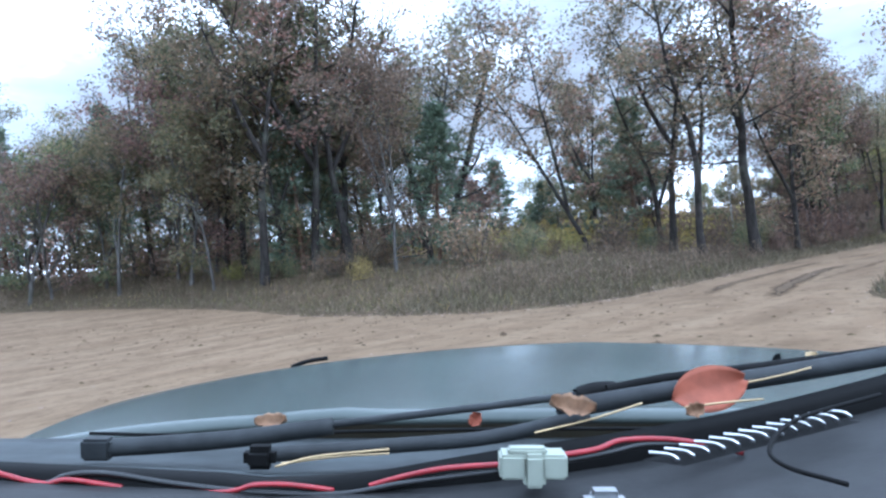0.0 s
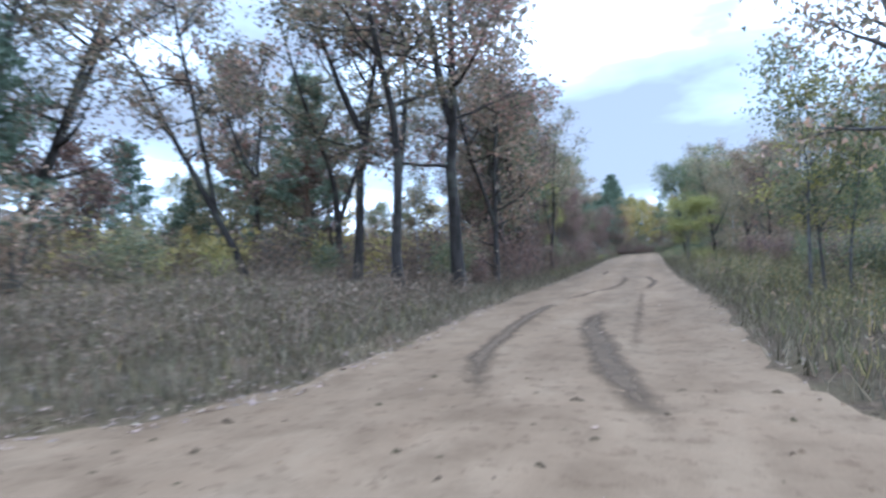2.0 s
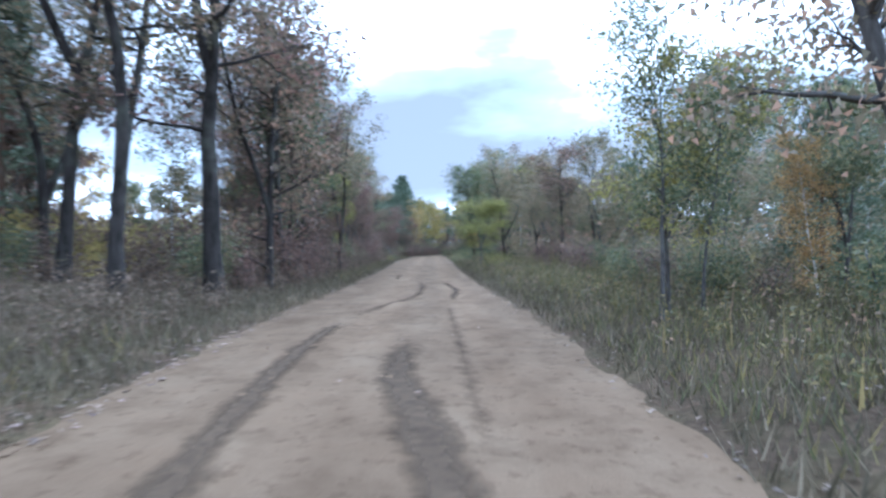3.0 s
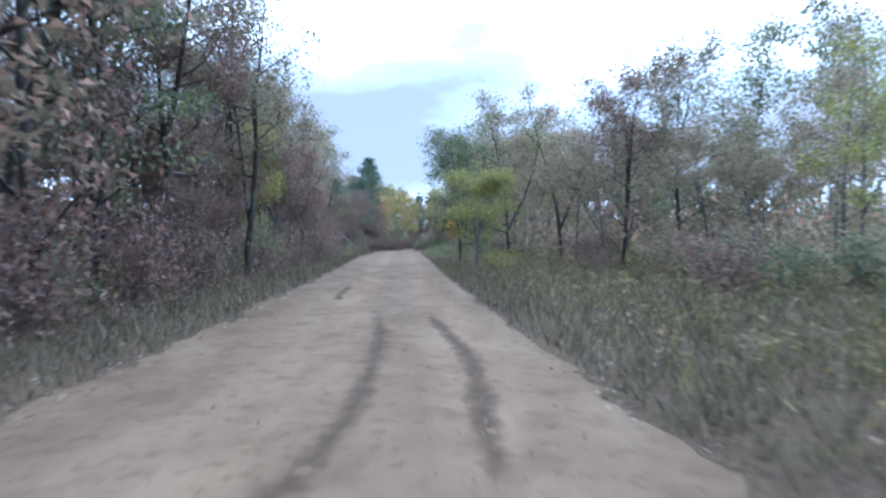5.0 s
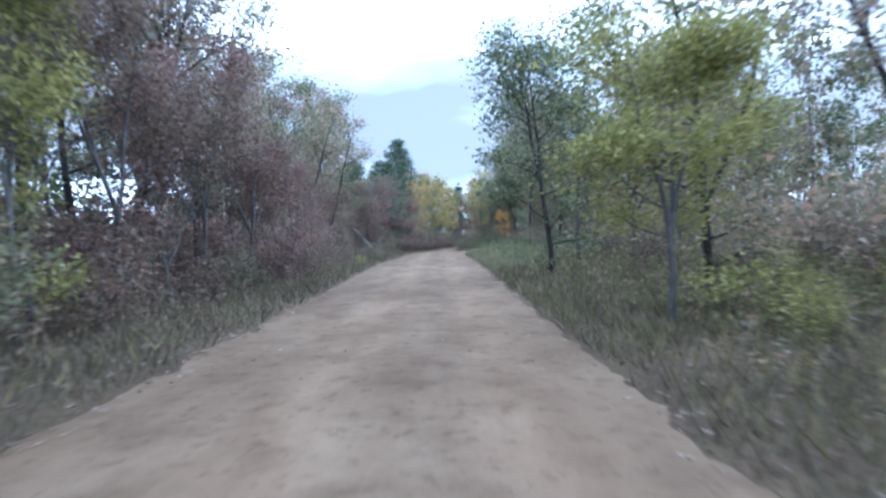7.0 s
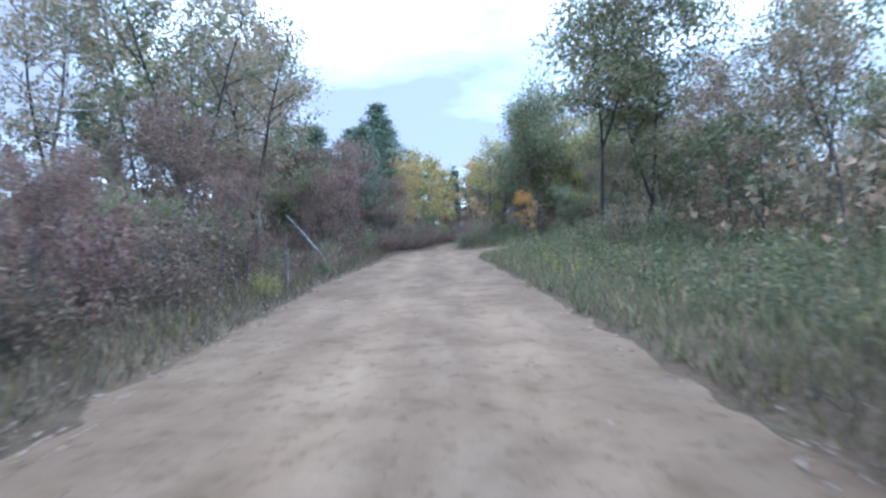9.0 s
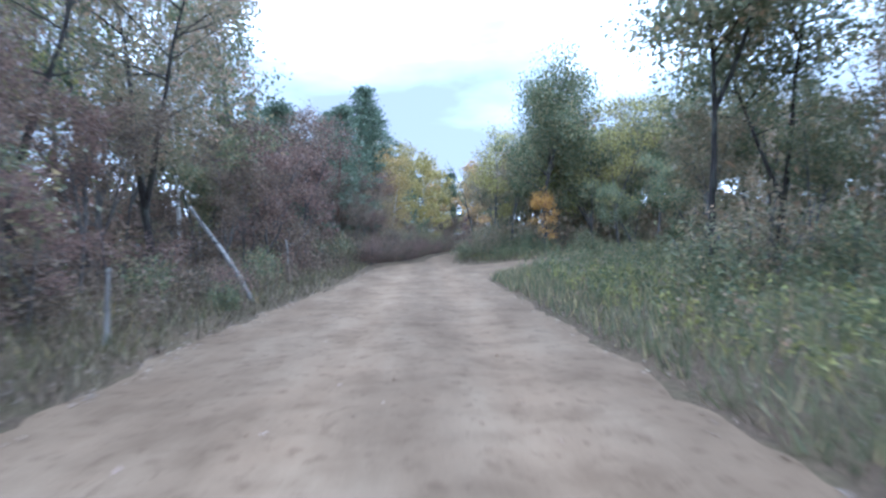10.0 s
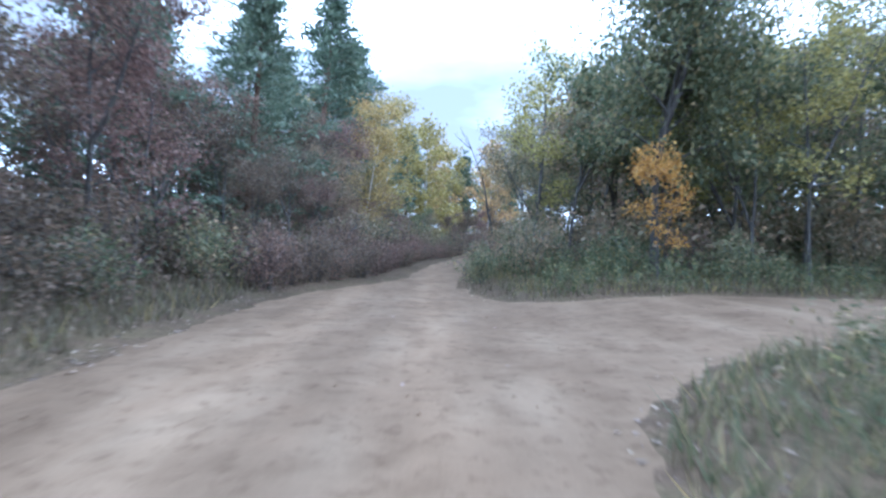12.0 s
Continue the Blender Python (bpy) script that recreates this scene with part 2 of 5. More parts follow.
def sand_material():
    m, nodes, links, bsdf = material("packed_sand")
    tc = nodes.new("ShaderNodeTexCoord")
    mp = nodes.new("ShaderNodeMapping")
    mp.inputs["Scale"].default_value = (1.0, 0.3, 1.0)
    links.new(tc.outputs["Object"], mp.inputs["Vector"])
    grain = noise_node(nodes, links, 60, 4, 0.7)
    mid = noise_node(nodes, links, 1.6, 6, 0.6)
    along = noise_node(nodes, links, 1.2, 4, 0.55, mp.outputs["Vector"])
    r = ramp_node(nodes, [(0.30, (0.132, 0.091, 0.055)), (0.52, (0.168, 0.118, 0.073)), (0.72, (0.200, 0.145, 0.092))])
    links.new(along.outputs["Fac"], r.inputs["Fac"])
    r2 = ramp_node(nodes, [(0.32, (0.68, 0.66, 0.64)), (0.50, (1, 1, 1)), (0.7, (1.08, 1.06, 1.05))])
    links.new(mid.outputs["Fac"], r2.inputs["Fac"])
    col = mixed(nodes, links, r.outputs["Color"], r2.outputs["Color"], 0.7, "MULTIPLY")
    clods = noise_node(nodes, links, 5.5, 4, 0.7)
    rc = ramp_node(nodes, [(0.36, (0.58, 0.55, 0.53)), (0.45, (1, 1, 1))])
    links.new(clods.outputs["Fac"], rc.inputs["Fac"])
    col = mixed(nodes, links, col, rc.outputs["Color"], 0.6, "MULTIPLY")
    col = wheel_lanes(nodes, links, tc, col)
    r3 = ramp_node(nodes, [(0.3, (0.75, 0.75, 0.75)), (0.7, (1.15, 1.15, 1.15))])
    links.new(grain.outputs["Fac"], r3.inputs["Fac"])
    col = mixed(nodes, links, col, r3.outputs["Color"], 0.5, "MULTIPLY")
    links.new(col, bsdf.inputs["Base Color"])
    bsdf.inputs["Roughness"].default_value = 0.95
    bsdf.inputs["Specular IOR Level"].default_value = 0.08
    bumped(nodes, links, bsdf, mid.outputs["Fac"], 0.6, 0.05)
    return m


GROUND, SAND = ground_material(), sand_material()


# ---- meshes ----
def mesh_of(name, verts, faces, mat, smooth=False):
    me = bpy.data.meshes.new(name)
    me.from_pydata([tuple(v) for v in np.asarray(verts, float).tolist()], [], [tuple(f) for f in (faces.tolist() if isinstance(faces, np.ndarray) else faces)])
    me.materials.append(mat)
    if smooth:
        me.polygons.foreach_set("use_smooth", [True] * len(me.polygons))
    me.update()
    return me


def part(name, data, parent, label=""):
    """One mesh object under a thing or a part."""
    ob = new(name, data)
    ob.parent = parent
    if label:
        ob["label"] = label
    return ob


def thing(name, label, category, group="", kind="", data=None):
    return tagged(new(name, data), label, category, group, kind)


def flow(stops, n):
    """A smooth line through a few points."""
    p = np.array(stops, float)
    if len(p) == 2:
        return [p[0] + (p[1] - p[0]) * i / (n - 1) for i in range(n)]
    q = np.concatenate([[2 * p[0] - p[1]], p, [2 * p[-1] - p[-2]]])
    out = []
    for i in range(n):
        u = i / (n - 1) * (len(p) - 1)
        k = min(int(u), len(p) - 2)
        f = u - k
        a, b, c, d = q[k], q[k + 1], q[k + 2], q[k + 3]
        out.append(0.5 * (2 * b + (c - a) * f + (2 * a - 5 * b + 4 * c - d) * f * f + (3 * b - a - 3 * c + d) * f ** 3))
    return out


# ---- the lie of the land ----
def smooth_step(v, a, b):
    t = np.clip((v - a) / (b - a), 0, 1)
    return t * t * (3 - 2 * t)


def waves(x, y, s):
    """Cheap smooth unevenness, about -1 to 1."""
    return (np.sin(x * 1.7 * s + 1.3 * np.sin(y * 0.9 * s)) + np.sin(y * 1.3 * s + 2.1 * np.sin(x * 0.7 * s) + 1.0) + np.sin((x + y) * 2.9 * s + 0.5)) / 3


def soft_min(a, b, k):
    h = np.clip(0.5 + 0.5 * (b - a) / k, 0, 1)
    return b * (1 - h) + a * h - k * h * (1 - h)


def road_middle(y):
    return -0.2 + 1.4 * smooth_step(y, 94, 104) + 0.06 * np.clip(y - 102, 0, 60) + 0.006 * np.clip(y - 112, 0, 40) ** 2 + 0.5 * np.clip(y - 152, 0, 400)


def road_distance(x, y):
    """Metres outside the edge of the sand, negative on it."""
    half = 2.3 + 0.35 * np.exp(-((y - 75) / 18) ** 2) + 0.25 * np.exp(-((y - 22) / 8) ** 2)
    half = half - np.where(x < road_middle(y), 0.5, 0.0) * smooth_step(y, 74, 87)
    half = half - np.where(x < road_middle(y), 0.85, 1.35) * smooth_step(y, 95, 103)
    main = np.maximum(np.abs(x - road_middle(y)) - half, 6 - y)
    cross = np.maximum(np.abs(y - 3.0 + 0.02 * np.clip(-x - 15, 0, 22) ** 2 + 0.88 * np.clip(-x - 37, 0, 80)) - 7.0, x - 70)
    side = np.maximum(np.abs(y - 92.8 - 0.1 * np.clip(x - 3, 0, 40)) - 2.7, np.maximum(-x, x - 34))
    return soft_min(soft_min(main, cross, 5.0), side, 0.3 + np.where(y < 92.8, 5.4, 2.3) * smooth_step(x, -1.0, 2.2)) + 0.10 * waves(x, y, 1.3) + 0.06 * waves(x, y, 4.1)


def fall(y):
    """The long profile of the road: level, then a slight dip far off."""
    return np.interp(y, [-500, 106, 130, 180, 260, 600], [0, 0, -0.15, -0.3, 0, 1.0])


def lift(x, y):
    """The side track and the road beyond the bend climb away."""
    return 0.34 * smooth_step(x, 1.6, 7.0) * smooth_step(y, 84, 92) + 0.062 * np.clip(-x - 14, 0, 40) * smooth_step(-y, -34, -16)


def ground_height(x, y):
    d = road_distance(x, y)
    left = x < road_middle(y)
    bank = np.where(left, 0.35 + 0.75 * smooth_step(-y, -32, -14), 0.30)
    reach = np.where(left, 7.0, 5.0)
    up = bank * smooth_step(d, 0.2, reach) + 0.10 * smooth_step(d, -0.05, 0.6)
    under = -0.16 * smooth_step(-d, 0.0, 0.8)
    up = up + lift(x, y)
    return fall(y) + up + under + 0.05 * waves(x, y, 0.8) * smooth_step(d, 0.3, 2) + 0.02 * waves(x, y, 3.3) * smooth_step(d, 0, 0.6)


def road_height(x, y):
    d = road_distance(x, y)
    off = x - road_middle(y)
    ruts = -0.022 * (np.exp(-((off - 1.15) / 0.22) ** 2) + np.exp(-((off + 0.55) / 0.22) ** 2)) * (y > 10)
    return fall(y) + lift(x, y) + 0.02 * smooth_step(-d, 0, 2) + ruts + 0.012 * waves(x, y, 2.3) + 0.006 * waves(x, y, 6.7) - 0.10 * smooth_step(d, 0.02, 0.5)


def grid_axis(stops):
    out = []
    for (a, step), (b, _) in zip(stops, stops[1:]):
        out += list(np.arange(a, b, step))
    return np.array(out + [stops[-1][0]])


def sheet(name, xs, ys, height, mat, keep=None):
    gx, gy = np.meshgrid(xs, ys)
    gz = height(gx, gy)
    n, k = len(xs), len(ys)
    idx = np.arange(n * k).reshape(k, n)
    faces = np.stack([idx[:-1, :-1], idx[:-1, 1:], idx[1:, 1:], idx[1:, :-1]], -1).reshape(-1, 4)
    verts = np.stack([gx, gy, gz], -1).reshape(-1, 3)
    if keep is not None:
        ok = keep(verts[:, 0], verts[:, 1])
        faces = faces[ok[faces].any(1)]
        used = np.unique(faces)
        again = np.full(n * k, -1)
        again[used] = np.arange(len(used))
        verts, faces = verts[used], again[faces]
    return mesh_of(name, verts, faces, mat, True)


gx_axis = grid_axis([(-900, 100), (-200, 20), (-60, 2), (-46, 0.6), (-4.5, 0.15), (4.5, 0.5), (26, 2), (60, 20), (200, 100), (900, 1)])
gy_axis = grid_axis([(-600, 100), (-100, 10), (-30, 1), (-6, 0.6), (110, 1.2), (190, 10), (200, 20), (400, 100), (1200, 1)])
thing("ground", "uneven forest ground with dry grass and leaf litter", "ground", kind="structure", data=sheet("ground", gx_axis, gy_axis, ground_height, GROUND))
rx_axis = grid_axis([(-120, 4), (-40, 0.8), (-16, 0.35), (-4, 0.15), (4, 0.4), (20, 1.5), (68, 1)])
ry_axis = grid_axis([(-60, 1.5), (-8, 0.35), (20, 0.35), (120, 1), (200, 4), (400, 1)])
thing("road", "packed pinkish sand road with wheel tracks", "road", kind="structure",
      data=sheet("road", rx_axis, ry_axis, road_height, SAND, lambda x, y: road_distance(x, y) < 0.55))


def rest(x, y):
    return float(ground_height(np.array(float(x)), np.array(float(y))))


# ---- trees ----
def tube(verts, faces, pts, radii, sides):
    """A tapered limb along points."""
    base = len(verts)
    n = len(pts)
    for i in range(n):
        a = np.array(pts[max(i - 1, 0)], float)
        b = np.array(pts[min(i + 1, n - 1)], float)
        d = (b - a) / (np.linalg.norm(b - a) + 1e-9)
        side = np.cross(d, (0.3, 0.9, 0.2))
        side /= np.linalg.norm(side) + 1e-9
        up = np.cross(side, d)
        for k in range(sides):
            w = 2 * math.pi * k / sides
            verts.append(np.array(pts[i]) + radii[i] * (math.cos(w) * side + math.sin(w) * up))
    for i in range(n - 1):
        for k in range(sides):
            k2 = (k + 1) % sides
            faces.append((base + i * sides + k, base + i * sides + k2, base + (i + 1) * sides + k2, base + (i + 1) * sides + k))
    verts.append(np.array(pts[-1]))
    for k in range(sides):
        faces.append((base + (n - 1) * sides + k, base + (n - 1) * sides + (k + 1) % sides, len(verts) - 1))


def leaf_cards(rng, centres, length, width, droop=0.0, out=None):
    """Small pointed leaves round the given centres."""
    n = len(centres)
    a = rng.normal(size=(n, 3))
    a[:, 2] -= droop
    if out is not None:
        a += out
    a /= np.linalg.norm(a, axis=1, keepdims=True)
    b = np.cross(a, rng.normal(size=(n, 3)))
    b /= np.linalg.norm(b, axis=1, keepdims=True) + 1e-9
    size = rng.uniform(0.7, 1.3, (n, 1))
    l, w = length * size, width * size
    nrm = np.cross(a, b)
    v = np.stack([centres - a * l / 2 - b * w / 2, centres + b * w / 2 - a * l * 0.3, centres + a * l / 2 + nrm * w * 0.2], 1).reshape(-1, 3)
    f = np.arange(3 * n).reshape(n, 3)
    return v, f


def wander(rng, start, way, length, steps, bend, rise=0.0):
    pts = [np.array(start, float)]
    d = np.array(way, float)
    d /= np.linalg.norm(d)
    for _ in range(steps):
        d = d + rng.normal(size=3) * bend + np.array((0, 0, rise))
        d /= np.linalg.norm(d)
        pts.append(pts[-1] + d * length / steps)
    return pts


def broadleaf(seed, height, base, spread, limbs, leaves, leaf, bark, foliage, radius=0.16, lean=(0, 0), fork=0, droop=0.1, puff=0.32, twigs=3, sides=7):
    """The wood and the crown of a broadleaved tree."""
    rng = np.random.default_rng(seed)
    wv, wf, tips = [], [], []
    stems = []
    main = wander(rng, (0, 0, -0.25), (lean[0], lean[1], 1), height * 0.93, 9, 0.05, 0.03)
    stems.append((main, radius))
    for k in range(fork):
        w = rng.uniform(0, 2 * math.pi)
        i = rng.integers(2, 5)
        stems.append((wander(rng, main[i], (math.cos(w) * 0.45, math.sin(w) * 0.45, 1), height * (0.9 - i / 11), 7, 0.06, 0.04), radius * 0.7))
    for pts, r in stems:
        n = len(pts)
        tube(wv, wf, pts, [r * (1.25 if i == 0 and pts is main else 1) * (1 - 0.88 * i / (n - 1)) for i in range(n)], sides)
    for j in range(limbs):
        pts, r = stems[j % len(stems)]
        n = len(pts)
        low = base / height
        f = low + (1 - low) * ((j + rng.uniform(0, 1)) / limbs) ** 0.9
        pos = min(f * (n - 1) if pts is main else rng.uniform(0.25, 1) * (n - 1), n - 1.01)
        i = int(pos)
        at = pts[i] + (pts[i + 1] - pts[i]) * (pos - i)
        w = j * 2.4 + rng.uniform(-0.5, 0.5)
        rel = np.clip((at[2] - base) / (height - base), 0, 1)
        reach = spread * (0.45 + 0.75 * math.sin(math.pi * min(0.15 + 0.8 * rel, 1))) * rng.uniform(0.7, 1.2)
        tilt = 0.35 + 0.7 * rel
        limb = wander(rng, at, (math.cos(w), math.sin(w), tilt), reach, 5, 0.14, 0.04)
        lr = max(0.012, r * 0.42 * (1 - 0.7 * rel))
        tube(wv, wf, limb, [lr * (1 - 0.85 * q / 5) for q in range(6)], 4 if sides > 5 else 3)
        tips += [limb[3], limb[4], limb[5], limb[5]]
        for s in range(twigs):
            q = rng.integers(2, 5)
            d = limb[q + 1] - limb[q]
            twig = wander(rng, limb[q], d / np.linalg.norm(d) + rng.normal(size=3) * 0.55, reach * 0.5, 3, 0.2, 0.03)
            tube(wv, wf, twig, [lr * 0.4, lr * 0.3, lr * 0.18, 0.004], 3)
            tips += [twig[1], twig[2], twig[3], twig[3]]
    tips = np.array(tips)
    pick = tips[rng.integers(0, len(tips), leaves)]
    pick = pick + rng.normal(size=pick.shape) * puff * np.array((1, 1, 0.75))
    lv, lf = leaf_cards(rng, pick, leaf, leaf * 0.7, droop)
    return mesh_of("trunk", wv, wf, bark, True), mesh_of("crown", lv, lf, foliage)


def conifer(seed, height, base, spread, needles, bark=None, foliage=None, airy=0.6, needle=0.27):
    """The wood and the crown of a pine or spruce."""
    rng = np.random.default_rng(seed)
    wv, wf, spots, ways = [], [], [], []
    main = wander(rng, (0, 0, -0.25), (0, 0, 1), height + 0.25, 8, 0.015, 0.05)
    tube(wv, wf, main, [0.02 * height * 0.75 * (1 - 0.94 * i / 8) for i in range(9)], 7)
    z = base
    while z < height * 0.97:
        rel = (z - base) / (height - base)
        reach = spread * (1 - rel) ** 0.95 * (0.7 + 0.3 * min(1, rel * 5)) * rng.uniform(0.8, 1.15) + 0.10
        pos = min(max(z / height, 0) * 8, 7.99)
        i = int(pos)
        at = main[i] + (main[i + 1] - main[i]) * (pos - i)
        count = rng.integers(4, 6)
        turn = rng.uniform(0, 6.3)
        for k in range(count):
            w = turn + 2 * math.pi * k / count + rng.uniform(-0.3, 0.3)
            limb = wander(rng, at, (math.cos(w), math.sin(w), 0.02 + 0.5 * rel), reach * rng.uniform(0.55, 1.3), 4, 0.1, 0.05)
            tube(wv, wf, limb, [0.03 * (1 - rel) + 0.008, 0.02 * (1 - rel) + 0.006, 0.012, 0.008, 0.004], 3)
            for q in (2, 3, 4, 4):
                spots.append(limb[q])
                ways.append(limb[q] - limb[q - 1])
        z += rng.uniform(0.28, 0.5) * (1.2 - 0.5 * rel) * airy * 2
    spots.append(main[-1])
    ways.append(np.array((0, 0, 0.4)))
    spots, ways = np.array(spots), np.array(ways)
    ways = ways / (np.linalg.norm(ways, axis=1, keepdims=True) + 1e-9)
    at = rng.integers(0, len(spots), needles)
    pick = spots[at] + rng.normal(size=(needles, 3)) * np.array((0.2, 0.2, 0.10))
    lv, lf = leaf_cards(rng, pick, needle, needle * 0.36, -0.2, ways[at] * 1.2)
    return mesh_of("trunk", wv, wf, bark or BARK_PINE, True), mesh_of("crown", lv, lf, foliage or NEEDLE)


def bush(seed, height, spread, stems, leaves, leaf, foliage, bark=None, puff=0.2):
    rng = np.random.default_rng(seed)
    wv, wf, tips = [], [], []
    for j in range(stems):
        w = 2.4 * j + rng.uniform(-0.4, 0.4)
        out = rng.uniform(0.15, 0.8) * spread / height
        pts = wander(rng, (0.12 * math.cos(w), 0.12 * math.sin(w), -0.1), (math.cos(w) * out, math.sin(w) * out, 1), height * rng.uniform(0.65, 1.05), 5, 0.12, 0.02)
        tube(wv, wf, pts, [0.012 + 0.008 * height / 2 * (1 - q / 5) for q in range(6)], 3)
        tips += pts[1:] + pts[2:]
        for s in range(2):
            q = rng.integers(1, 5)
            twig = wander(rng, pts[q], (math.cos(w + rng.normal()), math.sin(w + rng.normal()), 0.5), spread * 0.5, 3, 0.25)
            tube(wv, wf, twig, [0.008, 0.006, 0.004, 0.003], 3)
            tips += twig[1:]
    tips = np.array(tips)
    pick = tips[rng.integers(0, len(tips), leaves)] + rng.normal(size=(leaves, 3)) * puff
    pick[:, 2] = np.maximum(pick[:, 2], 0.05)
    lv, lf = leaf_cards(rng, pick, leaf, leaf * 0.6, 0.1)
    return mesh_of("stem", wv, wf, bark or BARK_GREY, True), mesh_of("foliage", lv, lf, foliage)


def plant(name, label, category, meshes, names=("trunk", "crown"), group=""):
    """A plant with its wood and leaves as parts."""
    base = thing(name, label, category, group)
    for n, me in zip(names, meshes):
        part(n, me, base)
    return base


class Nursery:
    """Plants of one kind, built once and set out as many times as wanted."""

    def __init__(self, name, label, category, variants, names=("trunk", "crown"), group=""):
        self.args = (name, label, category)
        self.variants, self.names, self.group, self.first = variants, names, group, {}

    def set(self, x, y, size=1.0, turn=0.0, k=0, lean=(0.0, 0.0), wide=1.0):
        k %= len(self.variants)
        m = pose(x, y, rest(x, y), lean[0], lean[1], turn) @ Matrix.Diagonal((size * wide, size * wide, size, 1))
        if k in self.first:
            ob = copy_thing(self.first[k], m)
        else:
            ob = self.first[k] = plant(*self.args, self.variants[k], self.names, self.group)
        ob.matrix_basis = m
        return ob


def kit(name, label, category, tall, low, group="roadside trees", names=("trunk", "crown")):
    """Two nurseries of one kind: full plants for the edge, lighter ones for the depth of the wood."""
    return Nursery(name, label, category, tall, names, group), Nursery(name, label, category, low, names, group)


oak, oak_deep = kit("oak_tree", "tall dark-barked oak with thinning brown-green autumn leaves", "tree", [
    broadleaf(11, 14, 4.5, 2.5, 24, 6000, 0.145, BARK_DARK, LEAF_OAK, 0.17, (0.03, 0.02), 1),
    broadleaf(12, 15, 5.5, 2.3, 24, 6000, 0.145, BARK_DARK, LEAF_OAK, 0.16, (-0.05, 0.03), 2),
    broadleaf(13, 13, 4.0, 2.8, 24, 6000, 0.145, BARK_DARK, LEAF_OAK, 0.18, (0.06, -0.03), 1),
    broadleaf(14, 14, 5.0, 2.2, 22, 6000, 0.145, BARK_DARK, LEAF_OLIVE, 0.15, (0.0, 0.05), 1)], [
    broadleaf(15, 14, 4.0, 2.4, 16, 2000, 0.30, BARK_DARK, LEAF_OAK, 0.16, (0.03, 0.0), 1, twigs=1, sides=5),
    broadleaf(16, 15, 4.5, 2.4, 16, 2000, 0.30, BARK_DARK, LEAF_OLIVE, 0.16, (-0.03, 0.0), 1, twigs=1, sides=5)])
beech, beech_deep = kit("beech_tree", "young leafy tree in dull reddish-brown autumn foliage", "tree", [
    broadleaf(21, 9, 1.0, 1.9, 22, 5200, 0.14, BARK_GREY, LEAF_BROWN, 0.09, (0.04, 0.0), 2, twigs=1),
    broadleaf(22, 10, 1.2, 2.0, 22, 5200, 0.14, BARK_GREY, LEAF_BROWN, 0.10, (-0.03, 0.04), 1, twigs=1),
    broadleaf(23, 7.5, 0.6, 1.9, 22, 5200, 0.14, BARK_GREY, LEAF_BROWN, 0.08, (0.0, 0.0), 2, twigs=1)], [
    broadleaf(24, 9, 1.0, 1.9, 18, 2200, 0.27, BARK_GREY, LEAF_BROWN, 0.09, (0.0, 0.0), 1, twigs=1, sides=5)])
alder, alder_deep = kit("alder_tree", "grey-barked tree with dusty olive-green leaves", "tree", [
    broadleaf(31, 9, 1.0, 1.9, 22, 4600, 0.15, BARK_GREY, LEAF_OLIVE, 0.09, (0.03, 0.03), 2, twigs=1),
    broadleaf(32, 10.5, 1.6, 1.9, 22, 4600, 0.15, BARK_GREY, LEAF_OLIVE, 0.10, (-0.04, 0.0), 1, twigs=1),
    broadleaf(33, 8, 0.8, 1.8, 22, 4400, 0.17, BARK_GREY, LEAF_GREEN, 0.08, (0.0, 0.03), 2, twigs=1)], [
    broadleaf(34, 9, 0.8, 1.9, 18, 2200, 0.27, BARK_GREY, LEAF_OLIVE, 0.09, (0.0, 0.0), 1, twigs=1, sides=5),
    broadleaf(35, 9, 0.8, 1.9, 18, 2200, 0.27, BARK_GREY, LEAF_GREEN, 0.09, (0.0, 0.0), 1, twigs=1, sides=5)])
aspen, aspen_deep = kit("aspen_tree", "slender pale-trunked tree with yellow-green leaves", "tree", [
    broadleaf(41, 11, 3.5, 1.4, 22, 3400, 0.16, BARK_GREY, LEAF_GREEN, 0.08, (0.02, 0.01), 0, twigs=2),
    broadleaf(42, 10, 3.0, 1.5, 22, 3600, 0.16, BARK_GREY, LEAF_YELLOW, 0.08, (-0.03, 0.02), 1, twigs=2),
    broadleaf(43, 12, 4.0, 1.3, 22, 3400, 0.16, BARK_BIRCH, LEAF_OLIVE, 0.08, (0.02, -0.03), 0, twigs=2)], [
    broadleaf(44, 11, 3.0, 1.4, 16, 1600, 0.27, BARK_BIRCH, LEAF_GREEN, 0.07, (0.0, 0.0), 0, twigs=1, sides=5),
    broadleaf(45, 11, 3.0, 1.4, 16, 1600, 0.27, BARK_GREY, LEAF_OLIVE, 0.07, (0.0, 0.0), 0, twigs=1, sides=5)])
maple = Nursery("maple_tree", "bright yellow-green leafy tree beside the sand road", "tree", [
    broadleaf(51, 9, 1.4, 2.1, 32, 9500, 0.16, BARK_GREY, LEAF_YELLOW, 0.10, (0.0, 0.03), 2)])
willow = Nursery("willow_tree", "broad round-crowned grey-green tree with dense foliage", "tree", [
    broadleaf(61, 9.6, 3.0, 2.1, 60, 22000, 0.15, BARK_GREY, LEAF_GREEN, 0.13, (0.0, 0.0), 3, 0.2, 0.5)])
